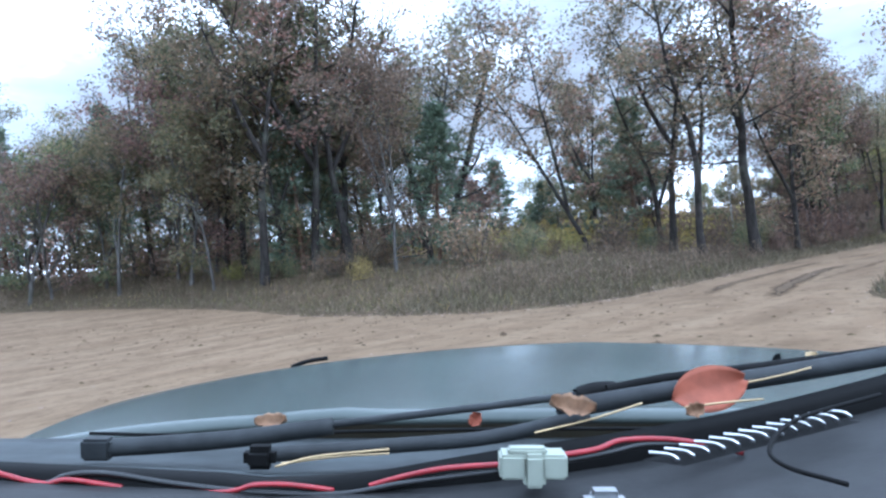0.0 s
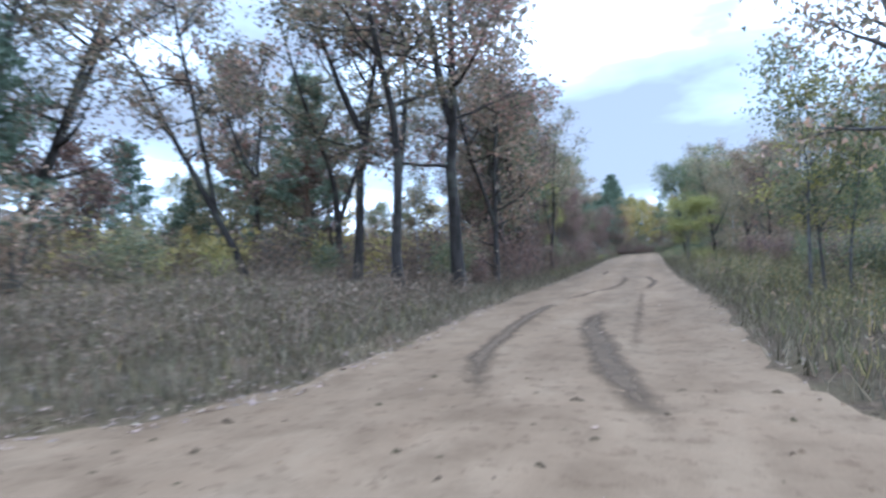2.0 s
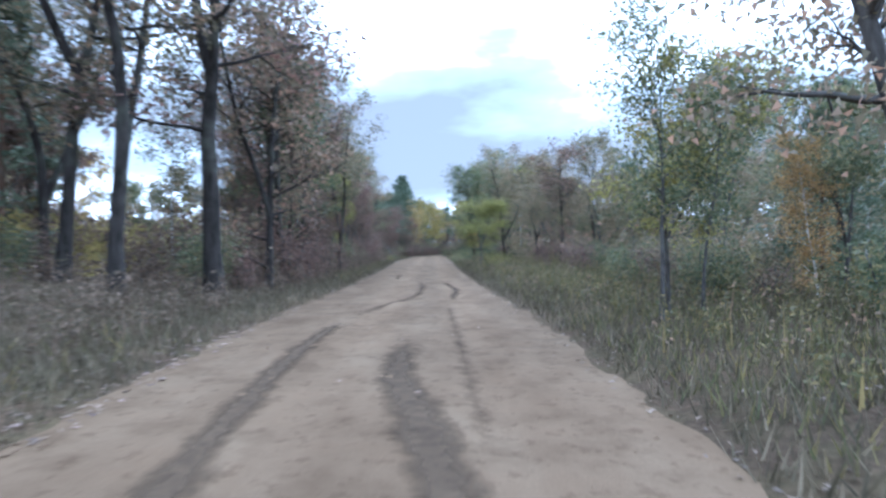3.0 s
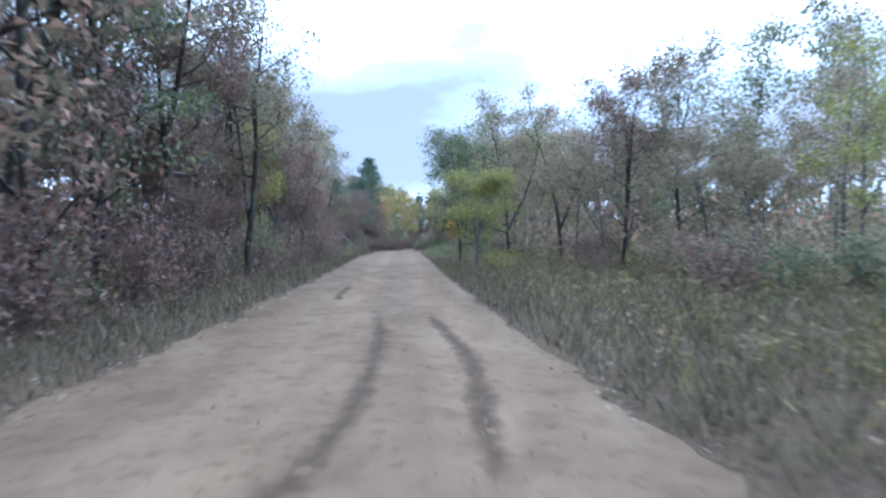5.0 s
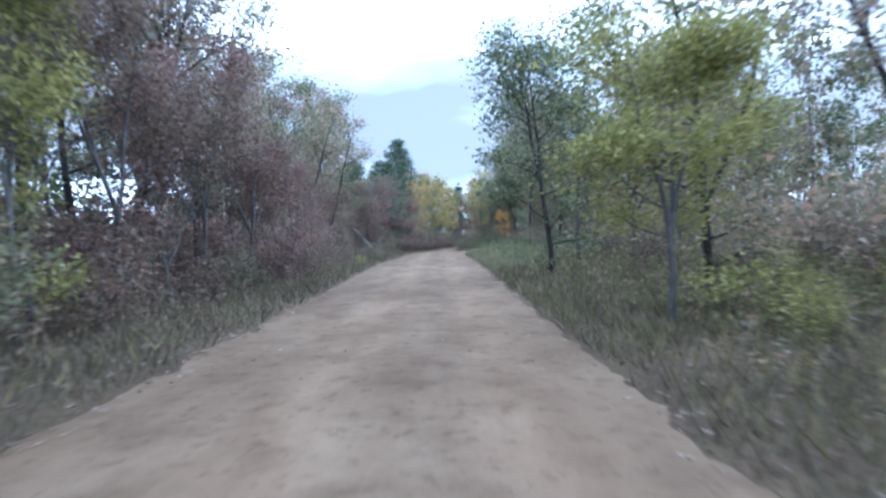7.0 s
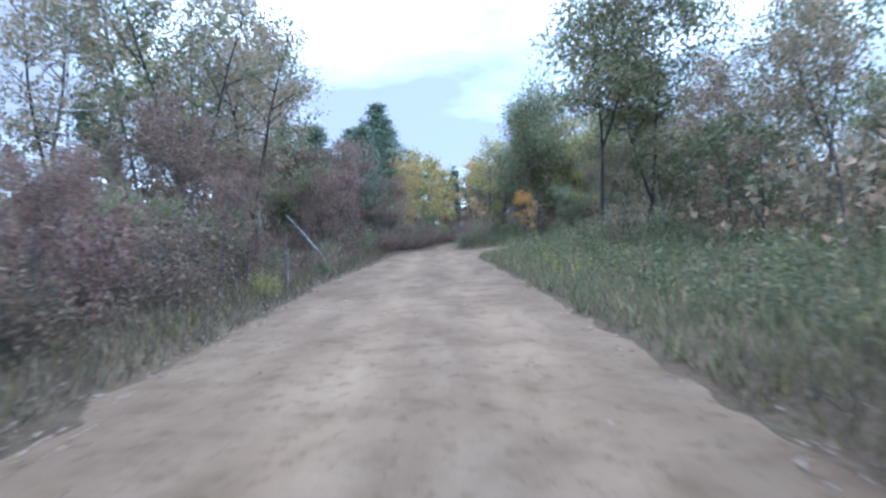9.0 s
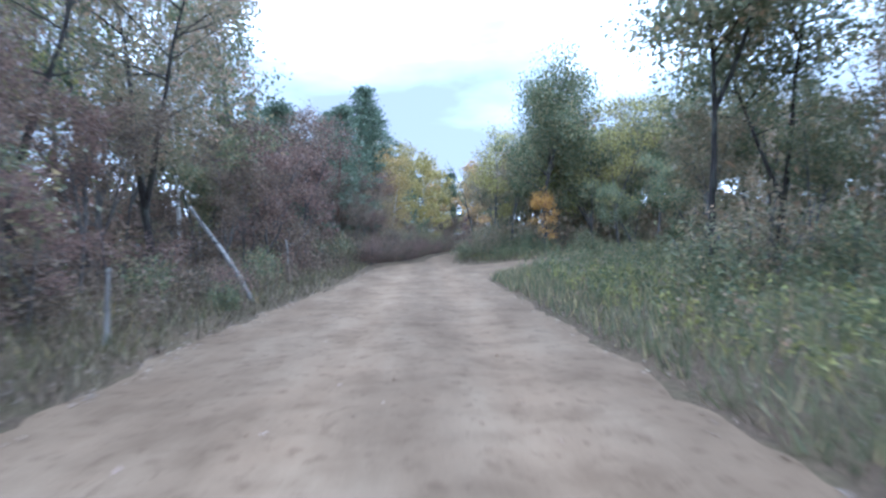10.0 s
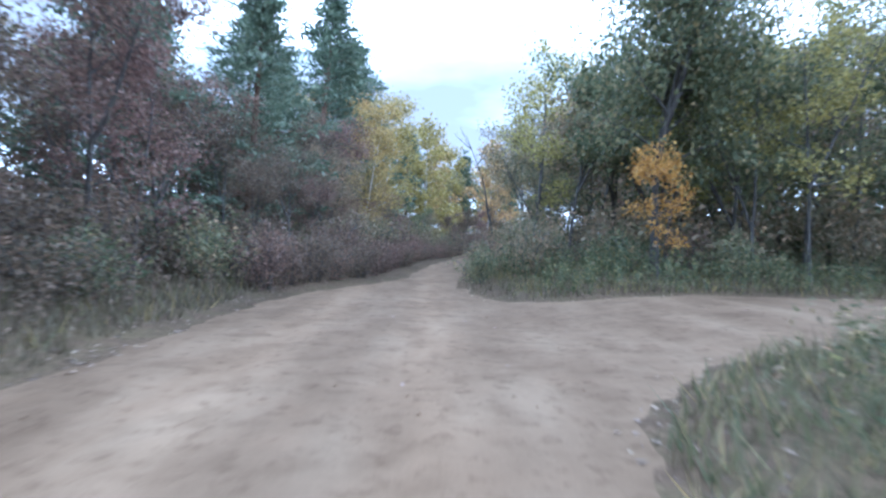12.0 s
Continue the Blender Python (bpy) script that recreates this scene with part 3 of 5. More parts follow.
linden = Nursery("linden_tree", "tall dense tree with dull olive-brown leaves down to the ground", "tree", [
    broadleaf(65, 12, 0.9, 2.2, 40, 7600, 0.15, BARK_DARK, LEAF_OLIVE, 0.12, (0.02, 0.0), 1, 0.2, 0.27, twigs=2),
    broadleaf(66, 12, 1.2, 2.1, 40, 7600, 0.15, BARK_DARK, LEAF_OAK, 0.12, (-0.02, 0.02), 1, 0.2, 0.27, twigs=2),
    broadleaf(67, 11, 0.7, 2.0, 40, 7600, 0.15, BARK_DARK, LEAF_GREEN, 0.11, (0.0, 0.02), 1, 0.2, 0.27, twigs=2)], group="roadside trees")
dome = Nursery("tall_tree", "tall bare-stemmed tree with an airy domed crown", "tree", [
    broadleaf(71, 11, 6.0, 2.5, 40, 14000, 0.16, BARK_DARK, LEAF_GREEN, 0.10, (0.05, 0.0), 1, 0.3, 0.42),
    broadleaf(72, 11.5, 6.5, 2.3, 40, 14000, 0.16, BARK_DARK, LEAF_GREEN, 0.10, (-0.04, 0.03), 1, 0.3, 0.42)], group="roadside trees")
leaning = Nursery("leaning_oak", "oak leaning out over the road with hanging leafy branches", "tree", [
    broadleaf(64, 8.5, 2.0, 1.45, 44, 12000, 0.10, BARK_GREY, LEAF_OLIVE, 0.13, (0.0, 0.0), 1, 0.6, 0.3)])
golden, golden_deep = kit("birch_tree", "slim birch in golden autumn leaf", "tree", [
    broadleaf(81, 10, 1.2, 1.5, 28, 5000, 0.17, BARK_BIRCH, LEAF_AMBER, 0.08, (0.02, 0.02), 0, twigs=1, sides=5),
    broadleaf(82, 11, 1.6, 1.6, 28, 5000, 0.17, BARK_BIRCH, LEAF_AMBER, 0.08, (-0.02, 0.02), 1, twigs=1, sides=5)], [
    broadleaf(83, 10, 1.0, 1.6, 16, 1800, 0.28, BARK_BIRCH, LEAF_AMBER, 0.08, (0.0, 0.0), 0, twigs=1, sides=5)])
pine, pine_deep = kit("pine_tree", "dark green pine with layered boughs", "tree", [
    conifer(91, 11, 1.0, 3.1, 6000), conifer(92, 12, 1.8, 2.9, 6000), conifer(93, 9, 0.4, 2.8, 5600)], [
    conifer(94, 11, 0.8, 3.0, 2600, None, None, 1.0, 0.45)])
brown_bush = Nursery("brown_bush", "low bush with dull brown autumn leaves", "bush", [
    bush(101, 1.8, 1.1, 8, 1500, 0.1, LEAF_BROWN), bush(102, 1.3, 1.0, 8, 1700, 0.085, LEAF_OAK)], ("stem", "foliage"), "undergrowth")
green_bush = Nursery("green_bush", "leafy green bush at the wood's edge", "bush", [
    bush(111, 1.6, 1.1, 8, 1500, 0.1, LEAF_GREEN), bush(112, 2.0, 1.2, 8, 1500, 0.1, LEAF_OLIVE)], ("stem", "foliage"), "undergrowth")
yellow_bush = Nursery("yellow_bush", "low bush with yellow-green autumn leaves", "bush", [
    bush(121, 1.2, 0.8, 7, 1300, 0.08, LEAF_YELLOW)], ("stem", "foliage"), "undergrowth")
gold_sapling = Nursery("golden_sapling", "small tree with bright golden-yellow leaves", "tree", [
    broadleaf(131, 4.4, 1.5, 0.85, 18, 1500, 0.14, BARK_GREY, LEAF_GOLD, 0.05, (0.05, 0.0), 1, 0.2, 0.22)])

# ---- the wood across the bend and along the road ----
taken = []


def free_spot(x, y, gap):
    if any((x - a) ** 2 + (y - b) ** 2 < gap * gap for a, b in taken):
        return False
    taken.append((x, y))
    return True


def put(nursery, x, y, size=1.0, turn=None, k=0, lean=(0.0, 0.0), wide=1.0):
    taken.append((x, y))
    return nursery.set(x, y, size, random.uniform(0, 360) if turn is None else turn, k, lean, wide)


# trees that stand out across the bend
for x, y, size, k in ((-22.3, 12.6, 1.1, 0), (-22.0, 15.2, 1.15, 1), (-22.7, 17.2, 1.1, 2), (-20.7, 16.7, 1.15, 1), (-26.5, 13.5, 1.0, 3),
                      (-6.1, 24.2, 0.95, 3), (-8.6, 26.4, 0.9, 0), (-10.6, 29.0, 0.85, 3)):
    put(oak, x, y, size, None, k, (0, 0), 1.25)
put(oak, -22.6, 24.6, 1.2, 60, 2, (0, 0), 1.4)
put(oak, -4.9, 26.5, 0.95, 200, 0, (0, 0), 1.5)
put(oak, -12.0, 24.9, 0.95, 30, 3, (0, -19))
put(pine, -23.3, 15.3, 0.95, None, 0)
for x, y, s in ((-31.0, 39.0, 1.05), (-28.0, 41.0, 0.8), (-36.0, 41.0, 0.95)):
    put(pine, x, y, s, None, 2, (0, 0), 1.1)
for x, y, s, k in ((-23.6, 14.4, 1.3, 0), (-25.2, 17.0, 1.35, 2), (-27.8, 13.0, 1.25, 0), (-29.4, 16.0, 1.4, 1), (-32.0, 12.6, 1.35, 2), (-35.0, 14.0, 1.3, 1), (-25.5, 24.4, 1.05, 0), (-24.4, 21.6, 1.1, 1), (-27.8, 22.4, 1.15, 2)):
    put(linden, x, y, s, None, k)
# the dense edge of the wood where the straight begins
for x, y, s, k in ((-4.4, 29.6, 1.0, 0), (-4.7, 32.6, 0.92, 1), (-5.2, 35.2, 0.76, 2)):
    put(linden, x, y, s, None, k)
for x, y, s, k in ((-4.2, 42.6, 0.64, 3), (-5.4, 39.5, 0.68, 0), (-5.8, 37.0, 0.74, 1)):
    put(oak, x, y, s, None, k, (0, 0), 1.15)
put(aspen, -10.2, 36.6, 0.8, 30, 2)
put(maple, -4.8, 47.2, 0.6, 80, 0, (0, 0), 0.72)
for x, y, s in ((-30.0, 43.0, 0.95), (-33.5, 44.0, 0.85), (-26.5, 44.9, 0.7)):
    put(alder, x, y, s, None, 2)
# trees that stand out along the road
for x, y, s, k in ((3.95, 20.7, 0.47, 0), (4.4, 21.5, 0.45, 1), (4.7, 20.9, 0.38, 0)):
    put(aspen, x, y, s, None, k, (0, 0), 1.1)
put(leaning, 5.3, 17.0, 1.0, 0, 0, (0, -10))
put(golden, 7.0, 21.6, 0.3, 60, 0, (0, 0), 0.9)
put(pine, 8.8, 24.3, 0.5, None, 2)
put(pine, 10.4, 26.0, 0.55, None, 2)
put(alder, 7.6, 26.2, 0.55, 20, 2)
for x, y, s, k in ((18.5, 54.0, 1.1, 0), (20.5, 50.0, 1.15, 2), (23, 53, 1.1, 0)):
    put(aspen, x, y, s, None, k)
put(maple, 3.4, 47.2, 0.43, 20, 0, (0, 0), 1.35)
put(linden, 6.6, 40.2, 0.48, 100, 1, (0, 0), 1.15)
put(oak, 6.8, 47.6, 0.5, 10, 3, (0, 0), 1.2)
put(linden, 5.2, 50.2, 0.62, 40, 0, (0, 0), 1.15)
put(linden, 3.8, 57.4, 0.7, 70, 2, (0, 0), 1.15)
put(aspen, 5.2, 60.0, 0.8, 20, 0, (0, 0), 1.2)
put(dome, 6.3, 78.3, 0.84, 30, 0, (0, 0), 1.05)
put(dome, 8.4, 79.7, 0.78, 120, 1, (0, 0), 1.05)
put(oak, -6.9, 82.0, 0.72, 10, 3, (0, 0), 1.15)
put(oak, -8.2, 78.6, 0.75, 50, 3, (0, 0), 1.1)
put(green_bush, 5.4, 76.2, 0.85, 30, 0)
put(green_bush, 6.3, 76.5, 0.9, 130, 1)
put(green_bush, 7.4, 75.6, 0.9, 80, 0)
put(willow, 7.1, 99.2, 1.0, 0, 0, (0, 0), 0.85)
put(aspen, 4.9, 106, 0.85, 50, 1)
put(aspen, 12.6, 101.5, 0.8, 20, 0)
put(aspen, 10.9, 102.5, 0.75, 80, 1)
put(gold_sapling, 6.7, 97.8, 0.72, 0, 0, (0, 0), 0.9)
for x, y, s, k in ((-6.9, 90.5, 1.2, 0), (-8, 87, 1.15, 2), (-9.5, 84, 1.15, 0), (-8.8, 94, 1.2, 2), (-10.5, 80, 1.15, 0), (-11, 76, 1.1, 2), (11.5, 74, 0.9, 0), (13, 77.5, 0.95, 2)):
    put(aspen, x, y, s, None, k)
for x, y, s, k in ((10.3, 71.5, 0.65, 0), (9.6, 75.8, 0.6, 1), (12, 80, 0.7, 0), (6.9, 79.5, 0.42, 0), (8.6, 78.6, 0.5, 2)):
    put(alder, x, y, s, None, k)
put(aspen, 15.0, 97.0, 1.1, None, 0)
for x, y, s, k in ((-7.2, 99.5, 0.8, 0), (-5.0, 103.5, 0.76, 1), (-6.5, 106.5, 0.8, 1), (-8.8, 103, 0.85, 0), (-5.6, 110, 0.8, 0), (-5.0, 114, 1.1, 1), (-4.7, 118, 1.1, 0), (-5.0, 122, 1.1, 1)):
    put(pine, x, y, s, None, k, (0, 0), 1.4)
for x, y, s, k in ((-2.3, 111.5, 0.74, 0), (-2.7, 115.5, 0.8, 1), (-2.4, 120.0, 1.0, 0), (-4.0, 128, 1.05, 0), (-4.3, 132, 1.1, 1), (-4.0, 137, 1.0, 0), (-3.6, 143, 1.1, 1)):
    put(golden, x, y, s, None, k)

rng = random.Random(5)


def fill(count, xs, ys, kinds, sizes, gap, test=None):
    """Sets out plants at random over a stretch of the plan, clear of the sand."""
    done = tries = 0
    while done < count and tries < count * 30:
        tries += 1
        x, y = rng.uniform(*xs), rng.uniform(*ys)
        if test and not test(x, y):
            continue
        if float(road_distance(np.array(x), np.array(y))) < 1.5 or not free_spot(x, y, gap):
            continue
        nursery = rng.choice(kinds)
        spec = (rng.uniform(*sizes), rng.uniform(0, 360), rng.randrange(9), (rng.uniform(-3, 3), rng.uniform(-3, 3)), rng.uniform(0.9, 1.15))
        # the broken birch and the cut branches lie clear
        if not (-6.4 < x < -4.0 and 75.0 < y < 82.0) and not (nursery in (brown_bush, green_bush, yellow_bush) and -22.5 < x < -9 and abs(0.598 * (x - 2.9) + 0.801 * (y - 2.9)) < 1.5):
            nursery.set(x, y, *spec)
        done += 1


def open_glade(x, y):
    """The gap in the wood across the bend, through which the sky shows."""
    b = math.degrees(math.atan2(5.8 - x, y + 0.2))
    return not (38.0 < b < 46.5)


fill(12, (-42, -24), (4, 15), [beech, alder, beech, alder, oak], (0.95, 1.15), 2.0, lambda x, y: 2.6 < float(road_distance(np.array(x), np.array(y))) < 8)


# across the bend
def clear_of_sand(x, y):
    return float(road_distance(np.array(x), np.array(y)))


fill(20, (-44, -14), (13, 26), [oak, oak, alder, pine, beech], (0.85, 1.1), 2.4, lambda x, y: open_glade(x, y) and clear_of_sand(x, y) > 5)
fill(22, (-46, -24), (4, 16), [alder, beech, oak, pine, alder], (0.85, 1.15), 2.2, lambda x, y: 5 < clear_of_sand(x, y) < 13)
fill(26, (-75, -16), (6, 50), [oak_deep, alder_deep, pine_deep, beech_deep], (0.8, 1.1), 2.2, lambda x, y: open_glade(x, y) and clear_of_sand(x, y) > 8)
fill(24, (-44, -12), (30, 64), [alder_deep, golden_deep], (0.22, 0.34), 2.0, lambda x, y: not open_glade(x, y))
# left of the road
def open_view(x, y):
    """The light gap between the oaks and the dense edge of the wood."""
    return not 16.5 < math.degrees(math.atan2(0.7 - x, y - 9.4)) < 31


fill(9, (-9, -5.4), (31, 44), [oak, oak, beech], (0.68, 0.82), 1.7, open_view)
fill(16, (-8.5, -4.8), (44, 62), [beech, beech, oak], (0.5, 0.74), 1.5)
fill(18, (-28, -8), (44, 66), [alder_deep, golden_deep, aspen_deep], (0.5, 0.75), 2.0)
fill(8, (-9.5, -5.2), (37, 50), [beech], (0.45, 0.65), 1.3)
fill(7, (-7, -4.6), (33, 47), [beech], (0.3, 0.45), 1.3)
fill(8, (-7, -4.6), (47, 62), [beech], (0.4, 0.6), 1.3)
fill(20, (-26, -9), (30, 62), [oak_deep, beech_deep, pine_deep, alder_deep], (0.65, 0.9), 2.0, open_view)
fill(14, (-8, -4.6), (62, 74), [beech, beech, alder], (0.2, 0.3), 1.2)
fill(19, (-8, -4.7), (74, 87), [beech, beech, beech, alder], (0.38, 0.58), 1.25)
fill(11, (-7.8, -4.9), (87, 99), [beech], (0.55, 0.75), 1.5)
fill(12, (-24, -8.5), (86, 112), [oak_deep, pine_deep, beech_deep, alder_deep], (0.6, 0.9), 2.0)
fill(8, (-15, -8), (68, 97), [aspen, aspen, oak], (0.85, 1.1), 1.9)
fill(12, (-8, -4.6), (96, 120), [beech, alder, beech], (0.4, 0.62), 1.4)
fill(22, (-16, -5), (100, 150), [pine, pine_deep, beech_deep, golden_deep], (0.85, 1.1), 2.0)
# right of the road
fill(13, (6.2, 13), (38, 47), [alder, alder, linden, alder], (0.38, 0.54), 1.6)
fill(8, (6.6, 14), (47, 57), [alder, alder, aspen], (0.36, 0.52), 1.8)
fill(10, (9, 15), (22, 38), [alder, alder, aspen], (0.4, 0.6), 2.0)
fill(24, (13, 40), (14, 66), [alder_deep, aspen_deep, pine_deep], (0.5, 0.75), 2.3)
fill(6, (6, 12), (58, 64), [alder, maple, beech], (0.6, 0.85), 1.9)
fill(24, (8, 17), (70, 91), [alder, alder, alder, alder_deep], (0.38, 0.58), 1.5)
fill(4, (10, 17), (76, 91), [aspen], (0.75, 0.95), 2.0)
fill(14, (9, 18), (98, 112), [alder_deep, aspen, alder_deep], (0.6, 0.9), 1.3)
fill(15, (16, 34), (62, 100), [aspen_deep, alder_deep], (0.7, 0.95), 1.9)
fill(12, (7.5, 16), (98.5, 108), [alder, aspen, alder], (0.7, 0.95), 1.8)
fill(8, (3.9, 7), (103, 118), [alder], (0.5, 0.8), 1.8, lambda x, y: x > float(road_middle(y)) + 3.8)
fill(14, (6, 26), (100, 124), [alder_deep, aspen_deep, beech_deep], (0.85, 1.05), 1.9)
fill(28, (3.5, 34), (118, 190), [alder_deep, beech_deep, aspen_deep], (0.8, 1.1), 2.0, lambda x, y: 4.5 < x - float(road_middle(y)) < 14)
fill(32, (-16, 14), (130, 190), [pine_deep, golden_deep, alder_deep], (0.85, 1.1), 2.0, lambda x, y: -16 < x - float(road_middle(y)) < -4.2)
# behind the start
fill(12, (-40, 45), (-40, -14), [oak_deep, alder_deep, pine_deep], (0.8, 1.1), 3.0)
fill(8, (20, 45), (-12, 18), [oak_deep, alder_deep], (0.8, 1.1), 3.0)

# ---- undergrowth ----
fill(60, (-46, -9), (10, 30), [brown_bush, brown_bush, green_bush, yellow_bush], (0.7, 1.3), 1.1, lambda x, y: 4.2 < float(road_distance(np.array(x), np.array(y))) < 14)
fill(76, (-7.5, -4.3), (27, 98), [brown_bush, brown_bush, brown_bush, green_bush], (0.6, 1.15), 0.8)
fill(34, (5.4, 11), (18, 40), [green_bush, green_bush, brown_bush, yellow_bush], (0.45, 0.8), 0.9)
fill(26, (5.4, 10), (38, 62), [green_bush, brown_bush, brown_bush, yellow_bush], (0.35, 0.75), 0.9)
fill(34, (8.5, 14), (60, 92), [green_bush, green_bush, yellow_bush], (0.4, 0.7), 0.9)
fill(24, (4.6, 14), (97.8, 112), [green_bush, green_bush, brown_bush], (0.5, 0.9), 0.8)
put(green_bush, -3.9, 81.6, 0.7, 30, 0)
put(green_bush, -4.6, 84.5, 0.6, 130, 0)
put(green_bush, -12.5, 20.0, 0.8, 30, 0)
put(yellow_bush, -5.2, 36.2, 0.7, 30, 0)
put(brown_bush, -4.2, 37.6, 0.9, 130, 0)
put(yellow_bush, -3.45, 70.2, 0.45, 30, 0)
put(yellow_bush, 4.6, 46.6, 0.6, 10, 0)
put(yellow_bush, 4.2, 45.6, 0.5, 80, 0)

# low growth that closes the wood's foot
fill(34, (-6.5, -3.4), (97, 136), [brown_bush, green_bush, brown_bush], (0.6, 1.1), 0.7)
fill(24, (-3.4, -0.2), (102, 132), [brown_bush, green_bush, brown_bush], (0.6, 1.1), 0.6)
fill(8, (-3.6, -1.6), (106, 132), [alder, beech], (0.35, 0.6), 0.9)
fill(14, (-8, -4), (98, 132), [beech], (0.28, 0.42), 1.0)
fill(8, (7.5, 12.5), (20, 33), [alder], (0.38, 0.52), 1.5)
for y in np.arange(96.6, 132, 1.15):
    half = 1.8 - 0.85 * float(smooth_step(y, 95, 103))
    x = float(road_middle(y)) - half
    put(brown_bush, x - 0.75 - rng.uniform(0, 0.3), y, rng.uniform(0.55, 0.8), rng.uniform(0, 360), rng.randrange(3))
    put(rng.choice([brown_bush, brown_bush, green_bush]), x - 1.9 - rng.uniform(0, 0.5), y + 0.4, rng.uniform(0.85, 1.25), rng.uniform(0, 360), rng.randrange(3))
for y in np.arange(98.6, 130, 2.3):
    x = float(road_middle(y)) - 3.6
    put(rng.choice([beech, beech, alder]), x - rng.uniform(0, 0.9), y, rng.uniform(0.3, 0.42), rng.uniform(0, 360), rng.randrange(3))
for y in np.arange(100.4, 132, 1.2):
    x = float(road_middle(y)) + 0.95
    put(rng.choice([green_bush, green_bush, brown_bush]), x + 0.75 + rng.uniform(0, 0.3), y, rng.uniform(0.5, 0.75), rng.uniform(0, 360), rng.randrange(3))
    put(green_bush, x + 2.0 + rng.uniform(0, 0.6), y + 0.3, rng.uniform(0.8, 1.1), rng.uniform(0, 360), rng.randrange(3))
# low trees that close the view where the way bends off
for x, y, size in ((2.6, 134, 0.38), (4.2, 138, 0.42), (5.6, 142, 0.42), (4.0, 146, 0.45), (7.0, 147, 0.42), (8.8, 151, 0.42)):
    put(beech_deep, x, y, size, 40 * y)
    put(brown_bush, x + 0.4, y - 2.0, 1.2, 70 * y, 0)
    put(green_bush, x - 0.7, y + 1.0, 1.3, 50 * y, 0)
put(brown_bush, -3.45, 77.7, 0.5, 20, 0)
put(green_bush, -3.3, 77.0, 0.36, 80, 0)
put(brown_bush, -4.45, 78.7, 0.62, 120, 1)
put(green_bush, -5.2, 78.3, 0.6, 70, 0)
put(brown_bush, -5.6, 79.6, 0.75, 200, 0)
fill(7, (4.2, 8.5), (110, 130), [alder], (0.6, 0.85), 1.6, lambda x, y: 3.0 < x - float(road_middle(y)) < 6.5)
fill(10, (3.6, 8.0), (106, 132), [green_bush], (0.6, 1.1), 0.8, lambda x, y: 2.6 < x - float(road_middle(y)) < 5.5)

# ---- grass, weeds and litter ----
gen = np.random.default_rng(77)


def scatter(n, xs, ys, near, far, thin=0.0):
    """Spots at a given distance from the sand, in clumps."""
    x, y = gen.uniform(*xs, n), gen.uniform(*ys, n)
    clump = waves(x, y, 1.9) + 0.6 * waves(x, y, 5.3)
    d = road_distance(x, y)
    ok = (d > near) & (d < far) & (clump > thin - gen.uniform(0, 1, n) * 1.2)
    return x[ok], y[ok]


def blades(x, y, low, high, width, lean=0.45):
    n = len(x)
    z = ground_height(x, y)
    h, w = gen.uniform(low, high, n), gen.uniform(0, 2 * math.pi, n)
    dx, dy = np.cos(w) * width / 2, np.sin(w) * width / 2
    tip = gen.normal(0, lean, (n, 2)) * h[:, None]
    v = np.stack([np.stack([x - dx, y - dy, z - 0.03], 1), np.stack([x + dx, y + dy, z - 0.03], 1), np.stack([x + tip[:, 0], y + tip[:, 1], z + h], 1)], 1)
    return v.reshape(-1, 3), np.arange(3 * n).reshape(n, 3)


def grass(label, mat, spots, low, high, width, lean=0.45, name="grass"):
    x, y = (np.concatenate(c) for c in zip(*spots))
    v, f = blades(x, y, low, high, width, lean)
    return thing(name, label, "grass", kind="stuff", data=mesh_of(name, v, f, mat))


grass("dry straw-coloured grass on the verge", GRASS_DRY,
      [scatter(90000, (-9, -2.4), (9, 100), 0.05, 4.5, -0.2), scatter(90000, (-46, -3), (-2, 24), 0.05, 8, -0.1)], 0.07, 0.26, 0.026)
grass("short mixed grass at the road's edge", GRASS_GREEN,
      [scatter(10000, (-8, -2.4), (34, 100), 0.3, 3.5, 0.2), scatter(12000, (-40, -3), (4, 20), 0.3, 6, 0.4)], 0.10, 0.34, 0.03)
grass("rank green and yellowing grass on the verge", GRASS_GREEN,
      [scatter(34000, (2, 12), (8, 46), 0.3, 7.5, 0.5), scatter(24000, (2, 12), (46, 62), 0.1, 7.5, 0.4), scatter(20000, (3, 20), (96, 110), 0.1, 5, -0.2), scatter(26000, (2, 24), (-4, 22), 0.2, 9, 0.2)], 0.06, 0.26, 0.024)
grass("lush green grass on the open verge", GRASS_LUSH, [scatter(42000, (2, 12), (62, 92), 0.1, 7.5, 0.0)], 0.1, 0.34, 0.03)
grass("dry yellow grass on the verge", GRASS_DRY,
      [scatter(56000, (2, 10), (8, 62), 0.05, 6, -0.1), scatter(12000, (2, 10), (62, 92), 0.05, 6, 0.1), scatter(12000, (2, 20), (90, 100), 0.05, 2, 0.0)], 0.08, 0.28, 0.026)


def weeds(label, mat, x, y, low, high, leaves, leaf):
    """Tall leafy stalks."""
    n = len(x)
    z = ground_height(x, y)
    h = gen.uniform(low, high, n)
    lean = gen.normal(0, 0.12, (n, 2)) * h[:, None]
    f = gen.uniform(0.15, 1.0, (n, leaves))
    c = np.stack([x[:, None] + lean[:, :1] * f, y[:, None] + lean[:, 1:] * f, z[:, None] + h[:, None] * f], -1).reshape(-1, 3)
    c += gen.normal(0, 0.05, c.shape)
    lv, lf = leaf_cards(gen, c, leaf, leaf * 0.5, 0.1)
    bv, bf = blades(x, y, low, high, 0.02, 0.1)
    v = np.concatenate([lv, bv])
    return thing("weed", label, "weeds", kind="stuff", data=mesh_of("weed", v, np.concatenate([lf, bf + len(lv)]), mat))


